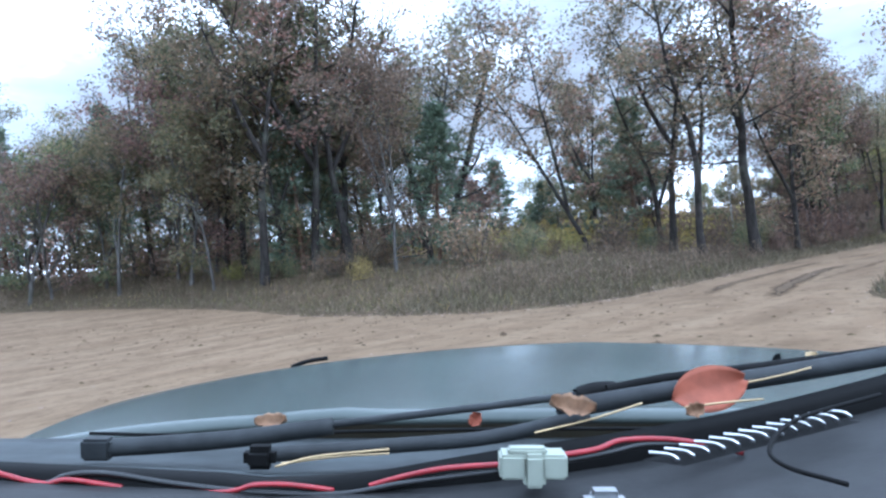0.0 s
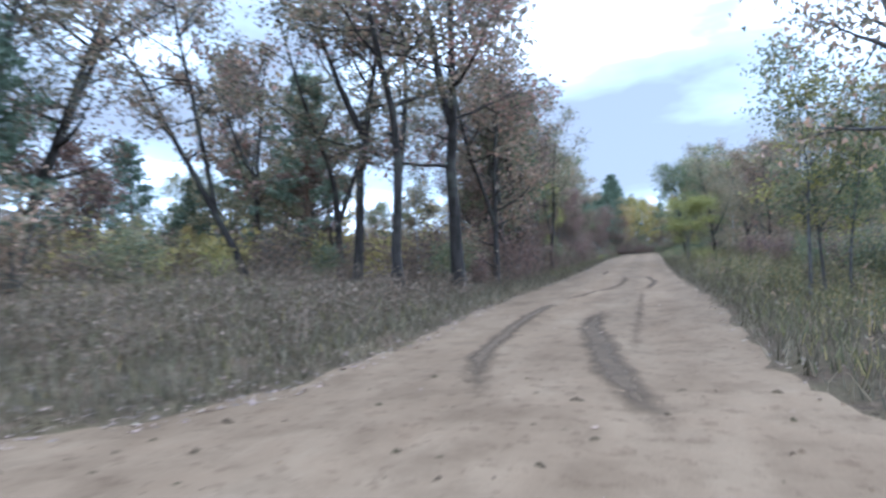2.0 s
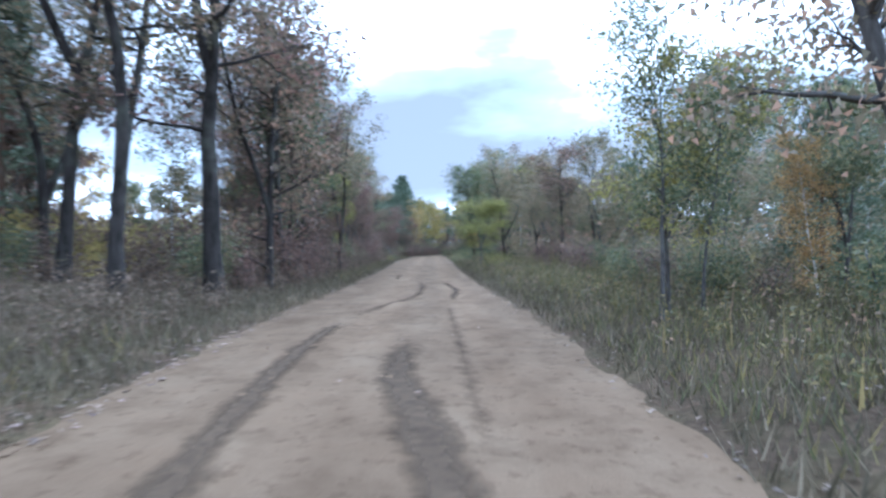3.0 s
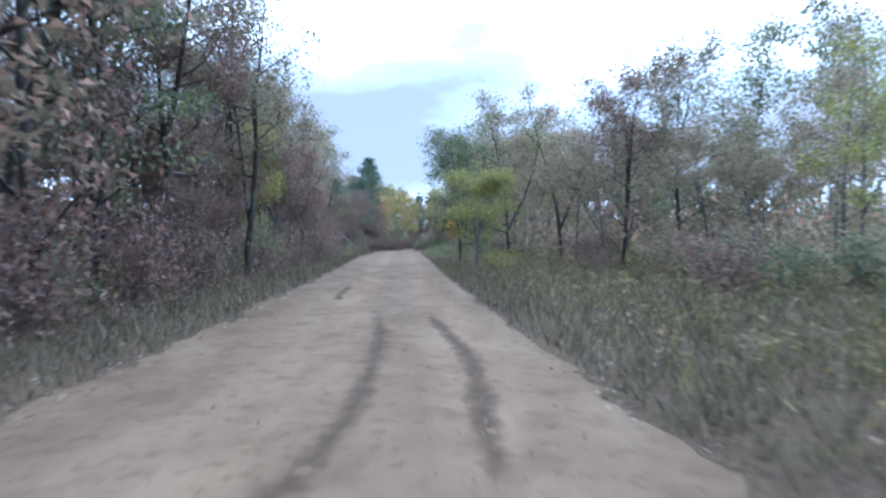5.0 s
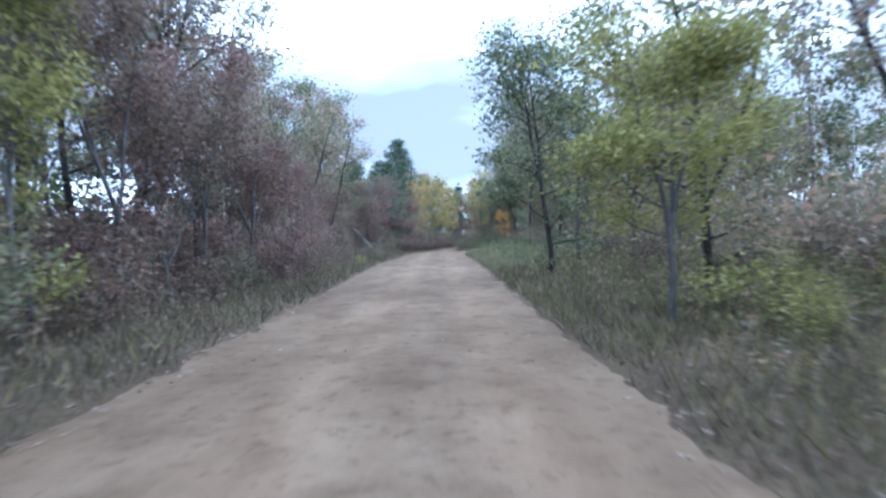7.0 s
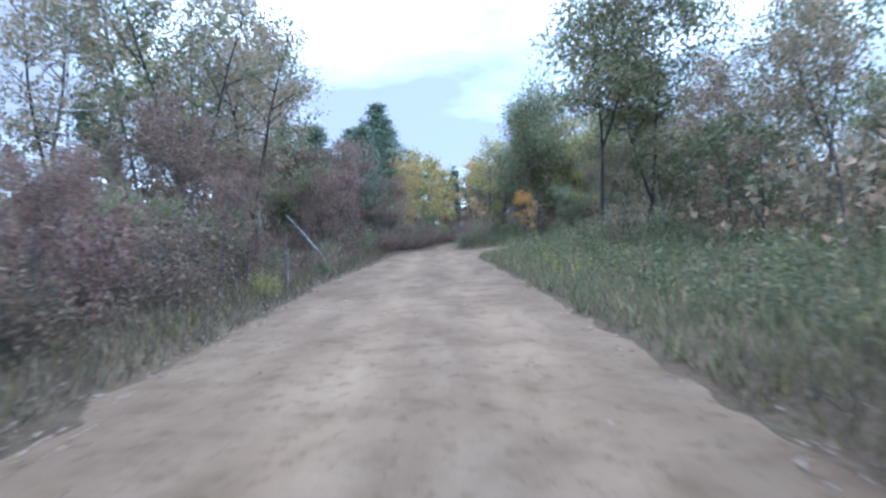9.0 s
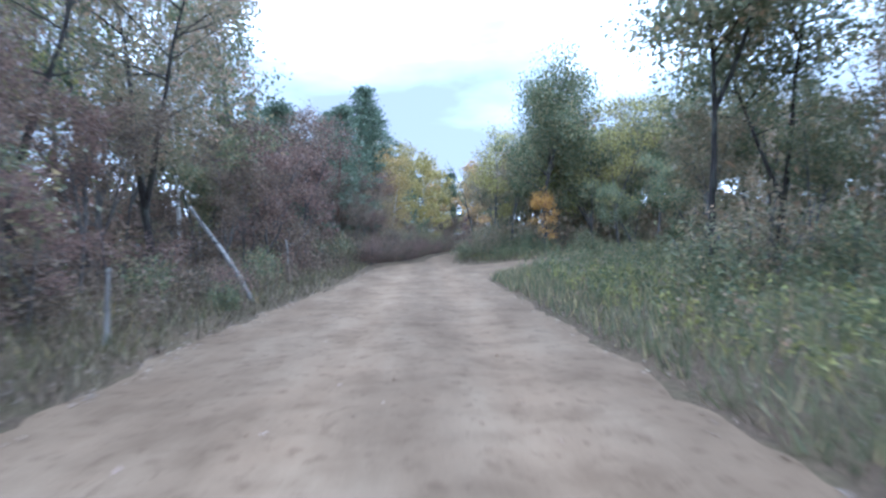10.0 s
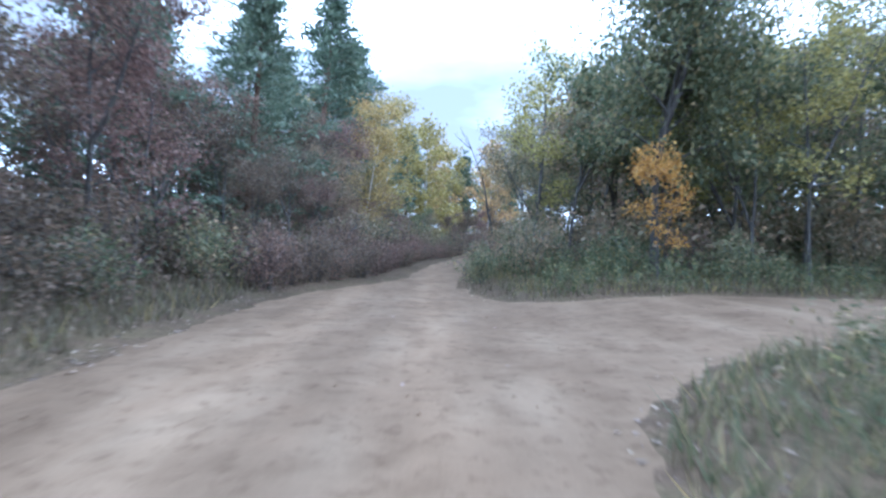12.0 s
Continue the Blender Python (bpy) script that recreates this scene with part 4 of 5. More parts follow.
weeds("knee-high green leafy weeds beside the road", GRASS_GREEN, *scatter(1000, (2.5, 11), (46, 62), 1.2, 7.5, 0.3), 0.3, 0.85, 17, 0.074)
weeds("lush knee-high weeds on the open verge", GRASS_LUSH, *scatter(2200, (2.5, 11), (62, 91), 0.9, 7.5, 0.1), 0.3, 0.8, 17, 0.074)
weeds("ochre and olive weeds in front of the dim trees", GRASS_GREEN, *scatter(2400, (2.5, 11), (14, 46), 0.8, 7.5, 0.2), 0.25, 0.7, 17, 0.062)
weeds("yellowing weed stalks with small leaves", LEAF_OLIVE, *scatter(900, (2.5, 9), (14, 92), 0.6, 5.0, 0.3), 0.3, 0.75, 15, 0.074)
weeds("dull brown weed stalks on the verge", GRASS_DRY, *scatter(5200, (-9, -2.6), (12, 98), 0.7, 5.0, 0.2), 0.3, 0.9, 15, 0.074)
weeds("low brown undergrowth beyond the bend", GRASS_DRY, *scatter(4200, (-46, -4), (2, 24), 1.2, 9.0, 0.3), 0.2, 0.65, 15, 0.074)
weeds("green leafy weeds on the far side of the side track", GRASS_LUSH, *scatter(900, (3.5, 16), (96, 103), 0.1, 4.0, -0.3), 0.35, 0.9, 17, 0.087)
weeds("tall green weeds at the corner of the side track", GRASS_LUSH, *scatter(900, (4.5, 16), (85, 94), 0.35, 6, -0.3), 0.45, 1.0, 20, 0.074)
weeds("yellowing bramble by the verge", LEAF_YELLOW, *scatter(240, (3, 8), (70, 84), 0.6, 3.5, 0.0), 0.25, 0.6, 17, 0.074)


def litter(label, x, y, size, mat):
    z = np.maximum(ground_height(x, y), road_height(x, y)) + 0.012
    lv, lf = leaf_cards(gen, np.stack([x, y, z], 1), size, size * 0.7, 0.0)
    c = np.repeat(np.stack([x, y, z], 1), 3, axis=0)
    lv = c + (lv - c) * np.array((1, 1, 0.22))
    return thing("leaf_litter", label, "leaf litter", kind="stuff", data=mesh_of("leaf_litter", lv, lf, mat))


litter("fallen brown leaves along the road's edge", *scatter(30000, (-9, -2), (6, 98), -0.25, 3.5, 0.1), 0.085, LITTER)
litter("fallen brown leaves over the verge of the bend", *scatter(34000, (-44, -2), (-2, 22), -0.3, 7, -0.2), 0.10, LITTER)
litter("scattered fallen leaves on the grass", *scatter(14000, (1.8, 9), (6, 98), -0.2, 3.0, 0.1), 0.08, LITTER)
litter("stray leaves and bits of bark on the sand", *scatter(1500, (-20, 10), (-6, 98), -6, 0.0, 0.2), 0.07, LITTER)


def pebbles():
    x, y = scatter(2600, (-20, 12), (-6, 96), -6.5, 0.1, 0.3)
    z = road_height(x, y)
    verts, faces = [], []
    for a, b, c in zip(x, y, z):
        r = gen.uniform(0.01, 0.035)
        base = len(verts)
        for k in range(5):
            w = 2 * math.pi * k / 5 + gen.uniform(-0.3, 0.3)
            verts.append((a + r * math.cos(w), b + r * math.sin(w), c - 0.004))
        verts.append((a + gen.uniform(-0.3, 0.3) * r, b, c + r * 0.7))
        faces += [(base + k, base + (k + 1) % 5, base + 5) for k in range(5)]
    return thing("pebble", "small pale pebbles strewn on the sand", "pebbles", kind="stuff", data=mesh_of("pebble", verts, faces, SAND))


pebbles()


def clods():
    """Damp lumps and trodden bits of leaf where the roads meet."""
    r = np.random.default_rng(77)
    n = 900
    x, y = r.uniform(-22, 5, n), r.uniform(1.5, 14, n)
    ok = road_distance(x, y) < -0.2
    x, y = x[ok], y[ok]
    n = len(x)
    long, turn = r.uniform(0.02, 0.085, n) * r.uniform(0.5, 1.3, n), r.normal(0.3, 0.7, n)
    corners = np.array([(-1, 0, 0), (-0.4, -0.45, 0), (0.5, -0.4, 0), (1, 0.05, 0), (0.4, 0.5, 0), (-0.5, 0.4, 0), (0.05, 0, 0.42)])
    c = corners[None] * (long[:, None, None] * r.uniform(0.7, 1.3, (n, 7, 1)))
    cx = c[:, :, 0] * np.cos(turn)[:, None] - c[:, :, 1] * np.sin(turn)[:, None] + x[:, None]
    cy = c[:, :, 0] * np.sin(turn)[:, None] + c[:, :, 1] * np.cos(turn)[:, None] + y[:, None]
    v = np.stack([cx, cy, road_height(cx, cy) - 0.004 + c[:, :, 2]], -1).reshape(-1, 3)
    f = [(7 * i + k, 7 * i + (k + 1) % 6, 7 * i + 6) for i in range(n) for k in range(6)]
    return thing("clod", "dark damp clods scattered on the sand", "clods", kind="stuff", data=mesh_of("clod", v, f, GROUND))


clods()


def damp_material():
    """Damp sand, broken up and fading out towards the edges of each track."""
    m, nodes, links, bsdf = material("damp_sand")
    n = noise_node(nodes, links, 7, 5, 0.65)
    r = ramp_node(nodes, [(0.35, (0.070, 0.049, 0.031)), (0.65, (0.118, 0.084, 0.053))])
    links.new(n.outputs["Fac"], r.inputs["Fac"])
    links.new(r.outputs["Color"], bsdf.inputs["Base Color"])
    bsdf.inputs["Roughness"].default_value, bsdf.inputs["Specular IOR Level"].default_value = 0.9, 0.1
    wet = nodes.new("ShaderNodeAttribute")
    wet.attribute_name = "wet"
    n2 = noise_node(nodes, links, 4.5, 5, 0.7)
    add = nodes.new("ShaderNodeMath")
    links.new(wet.outputs["Fac"], add.inputs[0])
    links.new(n2.outputs["Fac"], add.inputs[1])
    cover = nodes.new("ShaderNodeMapRange")
    for slot, v in (("From Min", 0.62), ("From Max", 1.25), ("To Min", 0.0), ("To Max", 0.9)):
        cover.inputs[slot].default_value = v
    links.new(add.outputs["Value"], cover.inputs["Value"])
    clear = nodes.new("ShaderNodeBsdfTransparent")
    mix = nodes.new("ShaderNodeMixShader")
    links.new(cover.outputs["Result"], mix.inputs[0])
    links.new(clear.outputs["BSDF"], mix.inputs[1])
    links.new(bsdf.outputs["BSDF"], mix.inputs[2])
    links.new(mix.outputs["Shader"], nodes["Material Output"].inputs["Surface"])
    return m


DAMP = damp_material()


def tyre_track(stops, width, strength=1.0):
    """A dark scuffed strip of damp sand along a few points."""
    line = np.array(flow([(x, y, 0.0) for x, y in stops], 60))
    x, y = line[:, 0], line[:, 1]
    dx, dy = np.gradient(x), np.gradient(y)
    n = np.hypot(dx, dy)
    w = width * (1.1 + 0.3 * waves(x, y, 3.0))
    rows, wet = [], []
    ends = np.clip(np.minimum(np.arange(60), 59 - np.arange(60)) / 12, 0, 1)
    for f in (-1.0, -0.5, 0.0, 0.5, 1.0):
        a, b = x - dy / n * w * f, y + dx / n * w * f
        rows.append(np.stack([a, b, road_height(a, b) + 0.006], 1))
        wet.append(strength * ends * (1 - abs(f)))
    faces = [(r * 60 + i, r * 60 + i + 1, (r + 1) * 60 + i + 1, (r + 1) * 60 + i) for r in range(4) for i in range(59)]
    me = mesh_of("tyre_track", np.concatenate(rows), faces, DAMP, True)
    me.attributes.new("wet", "FLOAT", "POINT").data.foreach_set("value", np.concatenate(wet))
    return thing("tyre_track", "dark scuffed tyre track in damp sand", "tyre track", kind="structure", data=me)


tyre_track([(-0.5, 12.4), (-1.05, 14.6), (-1.2, 16.2), (-1.32, 18.6), (-1.3, 20.8), (-1.15, 22.8)], 0.21, 0.9)
tyre_track([(-1.25, 21.6), (-0.75, 25.4), (-0.13, 27.3), (0.09, 29.5), (0.12, 32.8), (-0.14, 36.0)], 0.17, 0.52)
tyre_track([(1.2, 11.6), (0.6, 14.0), (0.28, 16.2), (0.03, 17.9), (0.1, 20.6)], 0.26)
tyre_track([(0.9, 26.6), (1.05, 28.2), (1.2, 30.5), (1.05, 33.0), (0.85, 35.8)], 0.17, 0.66)
tyre_track([(0.76, 14.6), (0.79, 19.9), (0.81, 26.5)], 0.15, 0.36)
tyre_track([(-0.95, 36.6), (-1.06, 39.2), (-1.0, 42.0)], 0.15, 0.5)


def far_wood(label, xs, ys, n, tall, mat, size, clear=5.0):
    """The closed wood in the distance, clump by clump."""
    x, y = gen.uniform(*xs, n) + gen.normal(0, 1.6, n), gen.uniform(*ys, n) + gen.normal(0, 3.0, n)
    ok = road_distance(x, y) > clear
    x, y = x[ok], y[ok]
    top = tall * (0.7 + 0.3 * waves(x, y, 0.35)) * (0.85 + 0.2 * waves(x, y, 1.1))
    z = ground_height(x, y) + top * gen.uniform(0, 1, len(x)) ** 0.8
    lv, lf = leaf_cards(gen, np.stack([x, y, z], 1), size, size * 0.7, 0.1)
    return thing("thicket" if tall < 5 else "far_wood", label, "wood", kind="stuff", data=mesh_of("far_wood", lv, lf, mat))


far_wood("dim olive wood closing the view behind the roadside trees", (32, 46), (8, 170), 24000, 6.5, LEAF_OLIVE, 0.5)
far_wood("dull brown wood closing the view behind the roadside trees", (-46, -30), (30, 98), 26000, 6.5, LEAF_OAK, 0.6)
far_wood("dark wood beyond the bend of the road", (-78, -56), (-30, 60), 16000, 9.5, LEAF_OAK, 0.55)
far_wood("low green thicket beyond the open glade", (-58, -30), (48, 80), 12000, 4.0, LEAF_OLIVE, 0.45)
far_wood("olive thicket under the trees along the sand road", (15, 27), (24, 122), 12000, 4.4, LEAF_OLIVE, 0.3, 6.0)
far_wood("brown thicket under the trees beside the sand road", (-22, -9.0), (40, 64), 12000, 3.8, LEAF_BROWN, 0.28, 6.0)
far_wood("dull brown thicket behind the low beeches", (-15, -8), (62, 90), 10000, 3.2, LEAF_BROWN, 0.24, 4.5)
far_wood("brown thicket behind the tall beeches by the side track", (-22, -8), (80, 125), 12000, 4.4, LEAF_BROWN, 0.28, 6.0)
far_wood("dim olive wood behind the trees by the side track", (13, 30), (97, 118), 10000, 5.5, LEAF_OLIVE, 0.35, 4.0)
far_wood("dim brown wood behind the beeches and pines", (-28, -11), (84, 114), 12000, 6.0, LEAF_OAK, 0.35, 6.0)
far_wood("olive thicket behind the golden bush by the side track", (7.0, 25), (100.5, 112), 12000, 3.6, LEAF_OLIVE, 0.2, 2.2)
far_wood("dim brown-green thicket under the roadside trees", (7.4, 15), (40, 66), 8000, 3.0, LEAF_OLIVE, 0.2, 3.8)
far_wood("dull olive thicket under the domed trees", (10.0, 18), (64, 91), 14000, 5.0, LEAF_OLIVE, 0.22, 4.5)
far_wood("brown-green thicket under the trees across the bend", (-48, -21), (6, 21), 11000, 3.2, LEAF_OAK, 0.2, 4.5)
far_wood("yellowing thicket between the oaks beyond the bend", (-46, -9), (27, 48), 16000, 3.6, LEAF_YELLOW, 0.28, 9.0)
far_wood("dim wood behind the junction", (-50, 60), (-70, -46), 10000, 9.0, LEAF_OLIVE, 0.7)


# ---- single things in the wood ----
def fallen_birch():
    """A broken pale trunk that leans out of the undergrowth."""
    r = np.random.default_rng(3)
    v, f = [], []
    tube(v, f, [np.array(p) for p in ((-3.32, 78.68, 0.05), (-3.7, 79.0, 0.63), (-4.15, 79.4, 1.14), (-4.65, 79.8, 1.66), (-5.15, 80.2, 2.18))], [0.055, 0.054, 0.05, 0.046, 0.042], 10)
    base = thing("leaning_birch", "broken pale birch trunk leaning over the undergrowth", "dead tree")
    part("trunk", mesh_of("trunk", v, f, BARK_DEAD, True), base)
    v, f = [], []
    tube(v, f, wander(r, (-4.65, 79.8, 1.66), (-0.3, -0.3, 0.6), 0.6, 3, 0.1), [0.025, 0.02, 0.012, 0.005], 5)
    part("branch", mesh_of("branch", v, f, BARK_DEAD, True), base)
    return base


def bare_tree(x, y, height, lean, seed, bark):
    """A leafless tree."""
    r = np.random.default_rng(seed)
    v, f = [], []
    pts = wander(r, (x, y, rest(x, y) - 0.2), (lean[0], lean[1], 1), height, 8, 0.06)
    tube(v, f, pts, [0.11 * (1 - 0.92 * i / 8) for i in range(9)], 7)
    base = thing("bare_tree", "leafless grey tree with thin bare branches", "dead tree")
    part("trunk", mesh_of("trunk", v, f, bark, True), base)
    for j in range(11):
        i = 3 + j % 5
        w = 2.4 * j
        v, f = [], []
        limb = wander(r, pts[i], (math.cos(w), math.sin(w), 1.1), height * 0.2, 4, 0.15)
        tube(v, f, limb, [0.03, 0.024, 0.016, 0.01, 0.004], 4)
        for q in (1, 2, 3):
            tube(v, f, wander(r, limb[q], (math.cos(w + 0.8 * (-1) ** q), math.sin(w + 0.8 * (-1) ** q), 1), height * 0.1, 3, 0.2), [0.012, 0.009, 0.006, 0.003], 3)
        part("branch", mesh_of("branch", v, f, bark, True), base)
    return base


def brush_pile():
    """Pale cut branches thrown down on the bank."""
    r = np.random.default_rng(8)
    base = thing("brush_pile", "heap of pale cut branches lying on the bank", "branches")
    for j in range(18):
        x, y = -20.6 + r.uniform(-1.0, 0.3), 20.3 + r.uniform(-1.1, 0.4)
        w = 0.93 + r.normal(0, 0.45)
        v, f = [], []
        tube(v, f, wander(r, (x, y, rest(x, y) + 0.05 + 0.028 * j), (math.cos(w), math.sin(w), 0.04), r.uniform(0.9, 1.8), 4, 0.08), [0.062, 0.058, 0.05, 0.042, 0.03], 7)
        part("branch", mesh_of("branch", v, f, CUT_WOOD if j % 4 else BARK_GREY, True), base)
    return base


fallen_birch()
bare_tree(5.6, 124, 8.6, (-0.22, -0.05), 5, BARK_GREY)
bare_tree(-34.0, 4.4, 10.5, (0.03, 0.02), 6, BARK_GREY)
bare_tree(-13.2, 33.0, 4.6, (0.0, 0.02), 9, BARK_DARK)
brush_pile()
for gx0, gy0, tilt, long in ((-5.9, 83.0, 0.08, 2.0), (-6.3, 86.5, -0.1, 2.4), (-3.65, 73.4, 0.03, 1.15), (-3.8, 84.7, -0.03, 1.5)):
    vv, ff = [], []
    tube(vv, ff, wander(np.random.default_rng(int(gy0)), (gx0, gy0, rest(gx0, gy0) - 0.2), (tilt, 0.02, 1), long, 6, 0.07), [0.042, 0.04, 0.037, 0.034, 0.03, 0.026, 0.022], 8)
    sap = thing("birch_stub", "short broken birch stem among brown bushes", "dead tree", "birch stubs")
    part("trunk", mesh_of("trunk", vv, ff, BARK_DEAD, True), sap)

# ---- the car, standing where the drive begins ----
CAR = gaze(5.84, -0.23, 1.35, 48.98, 2.27, -6.19) @ Matrix.Rotation(radians(-90), 4, "X")


def plain(name, colour, rough, metal=0.0, coat=0.0, speck=0.25, scale=30.0, bump=0.0, shine=0.5):
    m, nodes, links, bsdf = material(name)
    n = noise_node(nodes, links, scale, 5, 0.6)
    r = ramp_node(nodes, [(0.3, tuple(c * (1 - speck) for c in colour)), (0.7, tuple(min(1, c * (1 + speck)) for c in colour))])
    links.new(n.outputs["Fac"], r.inputs["Fac"])
    links.new(r.outputs["Color"], bsdf.inputs["Base Color"])
    bsdf.inputs["Roughness"].default_value, bsdf.inputs["Metallic"].default_value = rough, metal
    bsdf.inputs["Coat Weight"].default_value = coat
    bsdf.inputs["Specular IOR Level"].default_value = shine
    if bump:
        bumped(nodes, links, bsdf, n.outputs["Fac"], bump, 0.002)
    return m


PAINT = plain("dusty_blue_grey_paint", (0.070, 0.082, 0.076), 0.2, 0.0, 0.05, 0.22, 3.0, 0, 0.22)
PLASTIC = plain("dark_dash_plastic", (0.022, 0.022, 0.022), 0.6, 0, 0, 0.15, 90, 0.2, 0.25)
TRIM = plain("weathered_black_trim", (0.020, 0.022, 0.023), 0.65, 0, 0, 0.45, 25, 0.3, 0.3)
COWL = plain("dusty_cowl_plastic", (0.036, 0.041, 0.042), 0.6, 0, 0, 0.45, 18, 0.3, 0.3)
RUBBER = plain("black_rubber", (0.005, 0.005, 0.005), 0.7, 0, 0, 0.25, 30, 0, 0.12)
TYRE = plain("tyre_rubber", (0.02, 0.02, 0.02), 0.8, 0, 0, 0.3)
ALLOY = plain("alloy_metal", (0.45, 0.46, 0.47), 0.35, 1.0)
CHROME = plain("bright_chrome", (0.55, 0.56, 0.57), 0.28, 1.0)
RED_WIRE = plain("red_wire_sleeve", (0.24, 0.015, 0.020), 0.4, 0, 0.1)
BLACK_WIRE = plain("black_wire_sleeve", (0.008, 0.008, 0.008), 0.4, 0, 0.05)
NYLON = plain("milky_white_nylon", (0.30, 0.325, 0.265), 0.4, 0, 0.1, 0.08)
RED_LEAF = plain("orange_red_leaf", (0.24, 0.076, 0.044), 0.6, 0, 0, 0.25, 40, 0.3, 0.2)
DRY_LEAF = plain("dry_tan_leaf", (0.22, 0.135, 0.08), 0.7, 0, 0, 0.45, 60, 0.4, 0.2)
STRAW = plain("pale_straw", (0.42, 0.31, 0.16), 0.7)


def cord(name, stops, radius, mat, n=24, sides=8, flat=1.0):
    v, f = [], []
    tube(v, f, flow(stops, n), [radius] * n, sides)
    if flat != 1.0:
        mid = np.repeat(np.array(flow(stops, n)), sides, axis=0)
        v = np.array(v)
        v[:len(mid), 2] = mid[:, 2] + (v[:len(mid), 2] - mid[:, 2]) * flat
    return mesh_of(name, v, f, mat, True)


def patch(name, us, vs, point, mat, thick=0.0):
    """A curved panel from a rule, with an underside if it has thickness."""
    v = [point(a, b) for b in vs for a in us]
    n, k = len(us), len(vs)
    f = [(j * n + i, j * n + i + 1, (j + 1) * n + i + 1, (j + 1) * n + i) for j in range(k - 1) for i in range(n - 1)]
    if thick:
        base = len(v)
        v += [(p[0], p[1], p[2] - thick) for p in v[:base]]
        f += [tuple(base + q for q in reversed(g)) for g in list(f)]
        rim = [i for i in range(n)] + [j * n + n - 1 for j in range(1, k)] + [(k - 1) * n + i for i in range(n - 2, -1, -1)] + [j * n for j in range(k - 2, 0, -1)]
        f += [(a, base + a, base + b, b) for a, b in zip(rim, rim[1:] + rim[:1])]
    return mesh_of(name, v, f, mat, True)


def block(name, size, mat, at=(0, 0, 0), edge=0.002):
    bm = bmesh.new()
    bmesh.ops.create_cube(bm, size=1.0, matrix=Matrix.Translation(at) @ Matrix.Diagonal((*size, 1)))
    bmesh.ops.bevel(bm, geom=bm.edges[:], offset=edge, segments=2, affect="EDGES")
    me = bpy.data.meshes.new(name)
    bm.to_mesh(me)
    bm.free()
    me.materials.append(mat)
    return me


def half_width(y, power):
    t = min(max((y - 0.8) / 0.645, 0), 1)
    return 0.96 * (1 - t ** power) ** (1 / 2.2)


def bonnet_point(s, v):
    y = 0.8 + 0.645 * (1 - (1 - v) ** 1.7)
    t = (y - 0.8) / 0.645
    crease = 0.006 * math.exp(-((abs(s) - 0.52) / 0.05) ** 2) * (1 - t)
    return (0.35 + s * half_width(y, 3.2 if s < 0 else 3.2 + 4.8 * min(s * 3, 1)), y, -0.235 - 0.012 * t * t - 0.055 * abs(s) ** 4 + crease)


def dash_front(x):
    x = min(x, 0.42)
    return -0.205 + 0.085 * x + 0.26 * x * x if x > -0.155 else -0.2098 - 0.05 * (x + 0.155)


def dash_point(x, y):
    f = (0.5 - y) / 0.38
    pod = 0.012 * float(smooth_step(np.array(x), 0.14, 0.2)) * float(smooth_step(np.array(f), 0.12, 0.3))
    return (x, y, dash_front(x) - 0.004 * f + pod)


def seal_point(x, k):
    """A rubber lip that stands up behind the dash and falls to the cowl."""
    d = dash_front(x)
    h = 0.007 + 0.016 * float(smooth_step(np.array(x), -0.15, 0.08))
    y, z = ((0.503, d - 0.002), (0.506, d + 0.6 * h), (0.511, d + h), (0.530, d + 0.5 * h), (0.547, dash_front(x * 0.92) - 0.004))[int(k)]
    return (x, y, z)


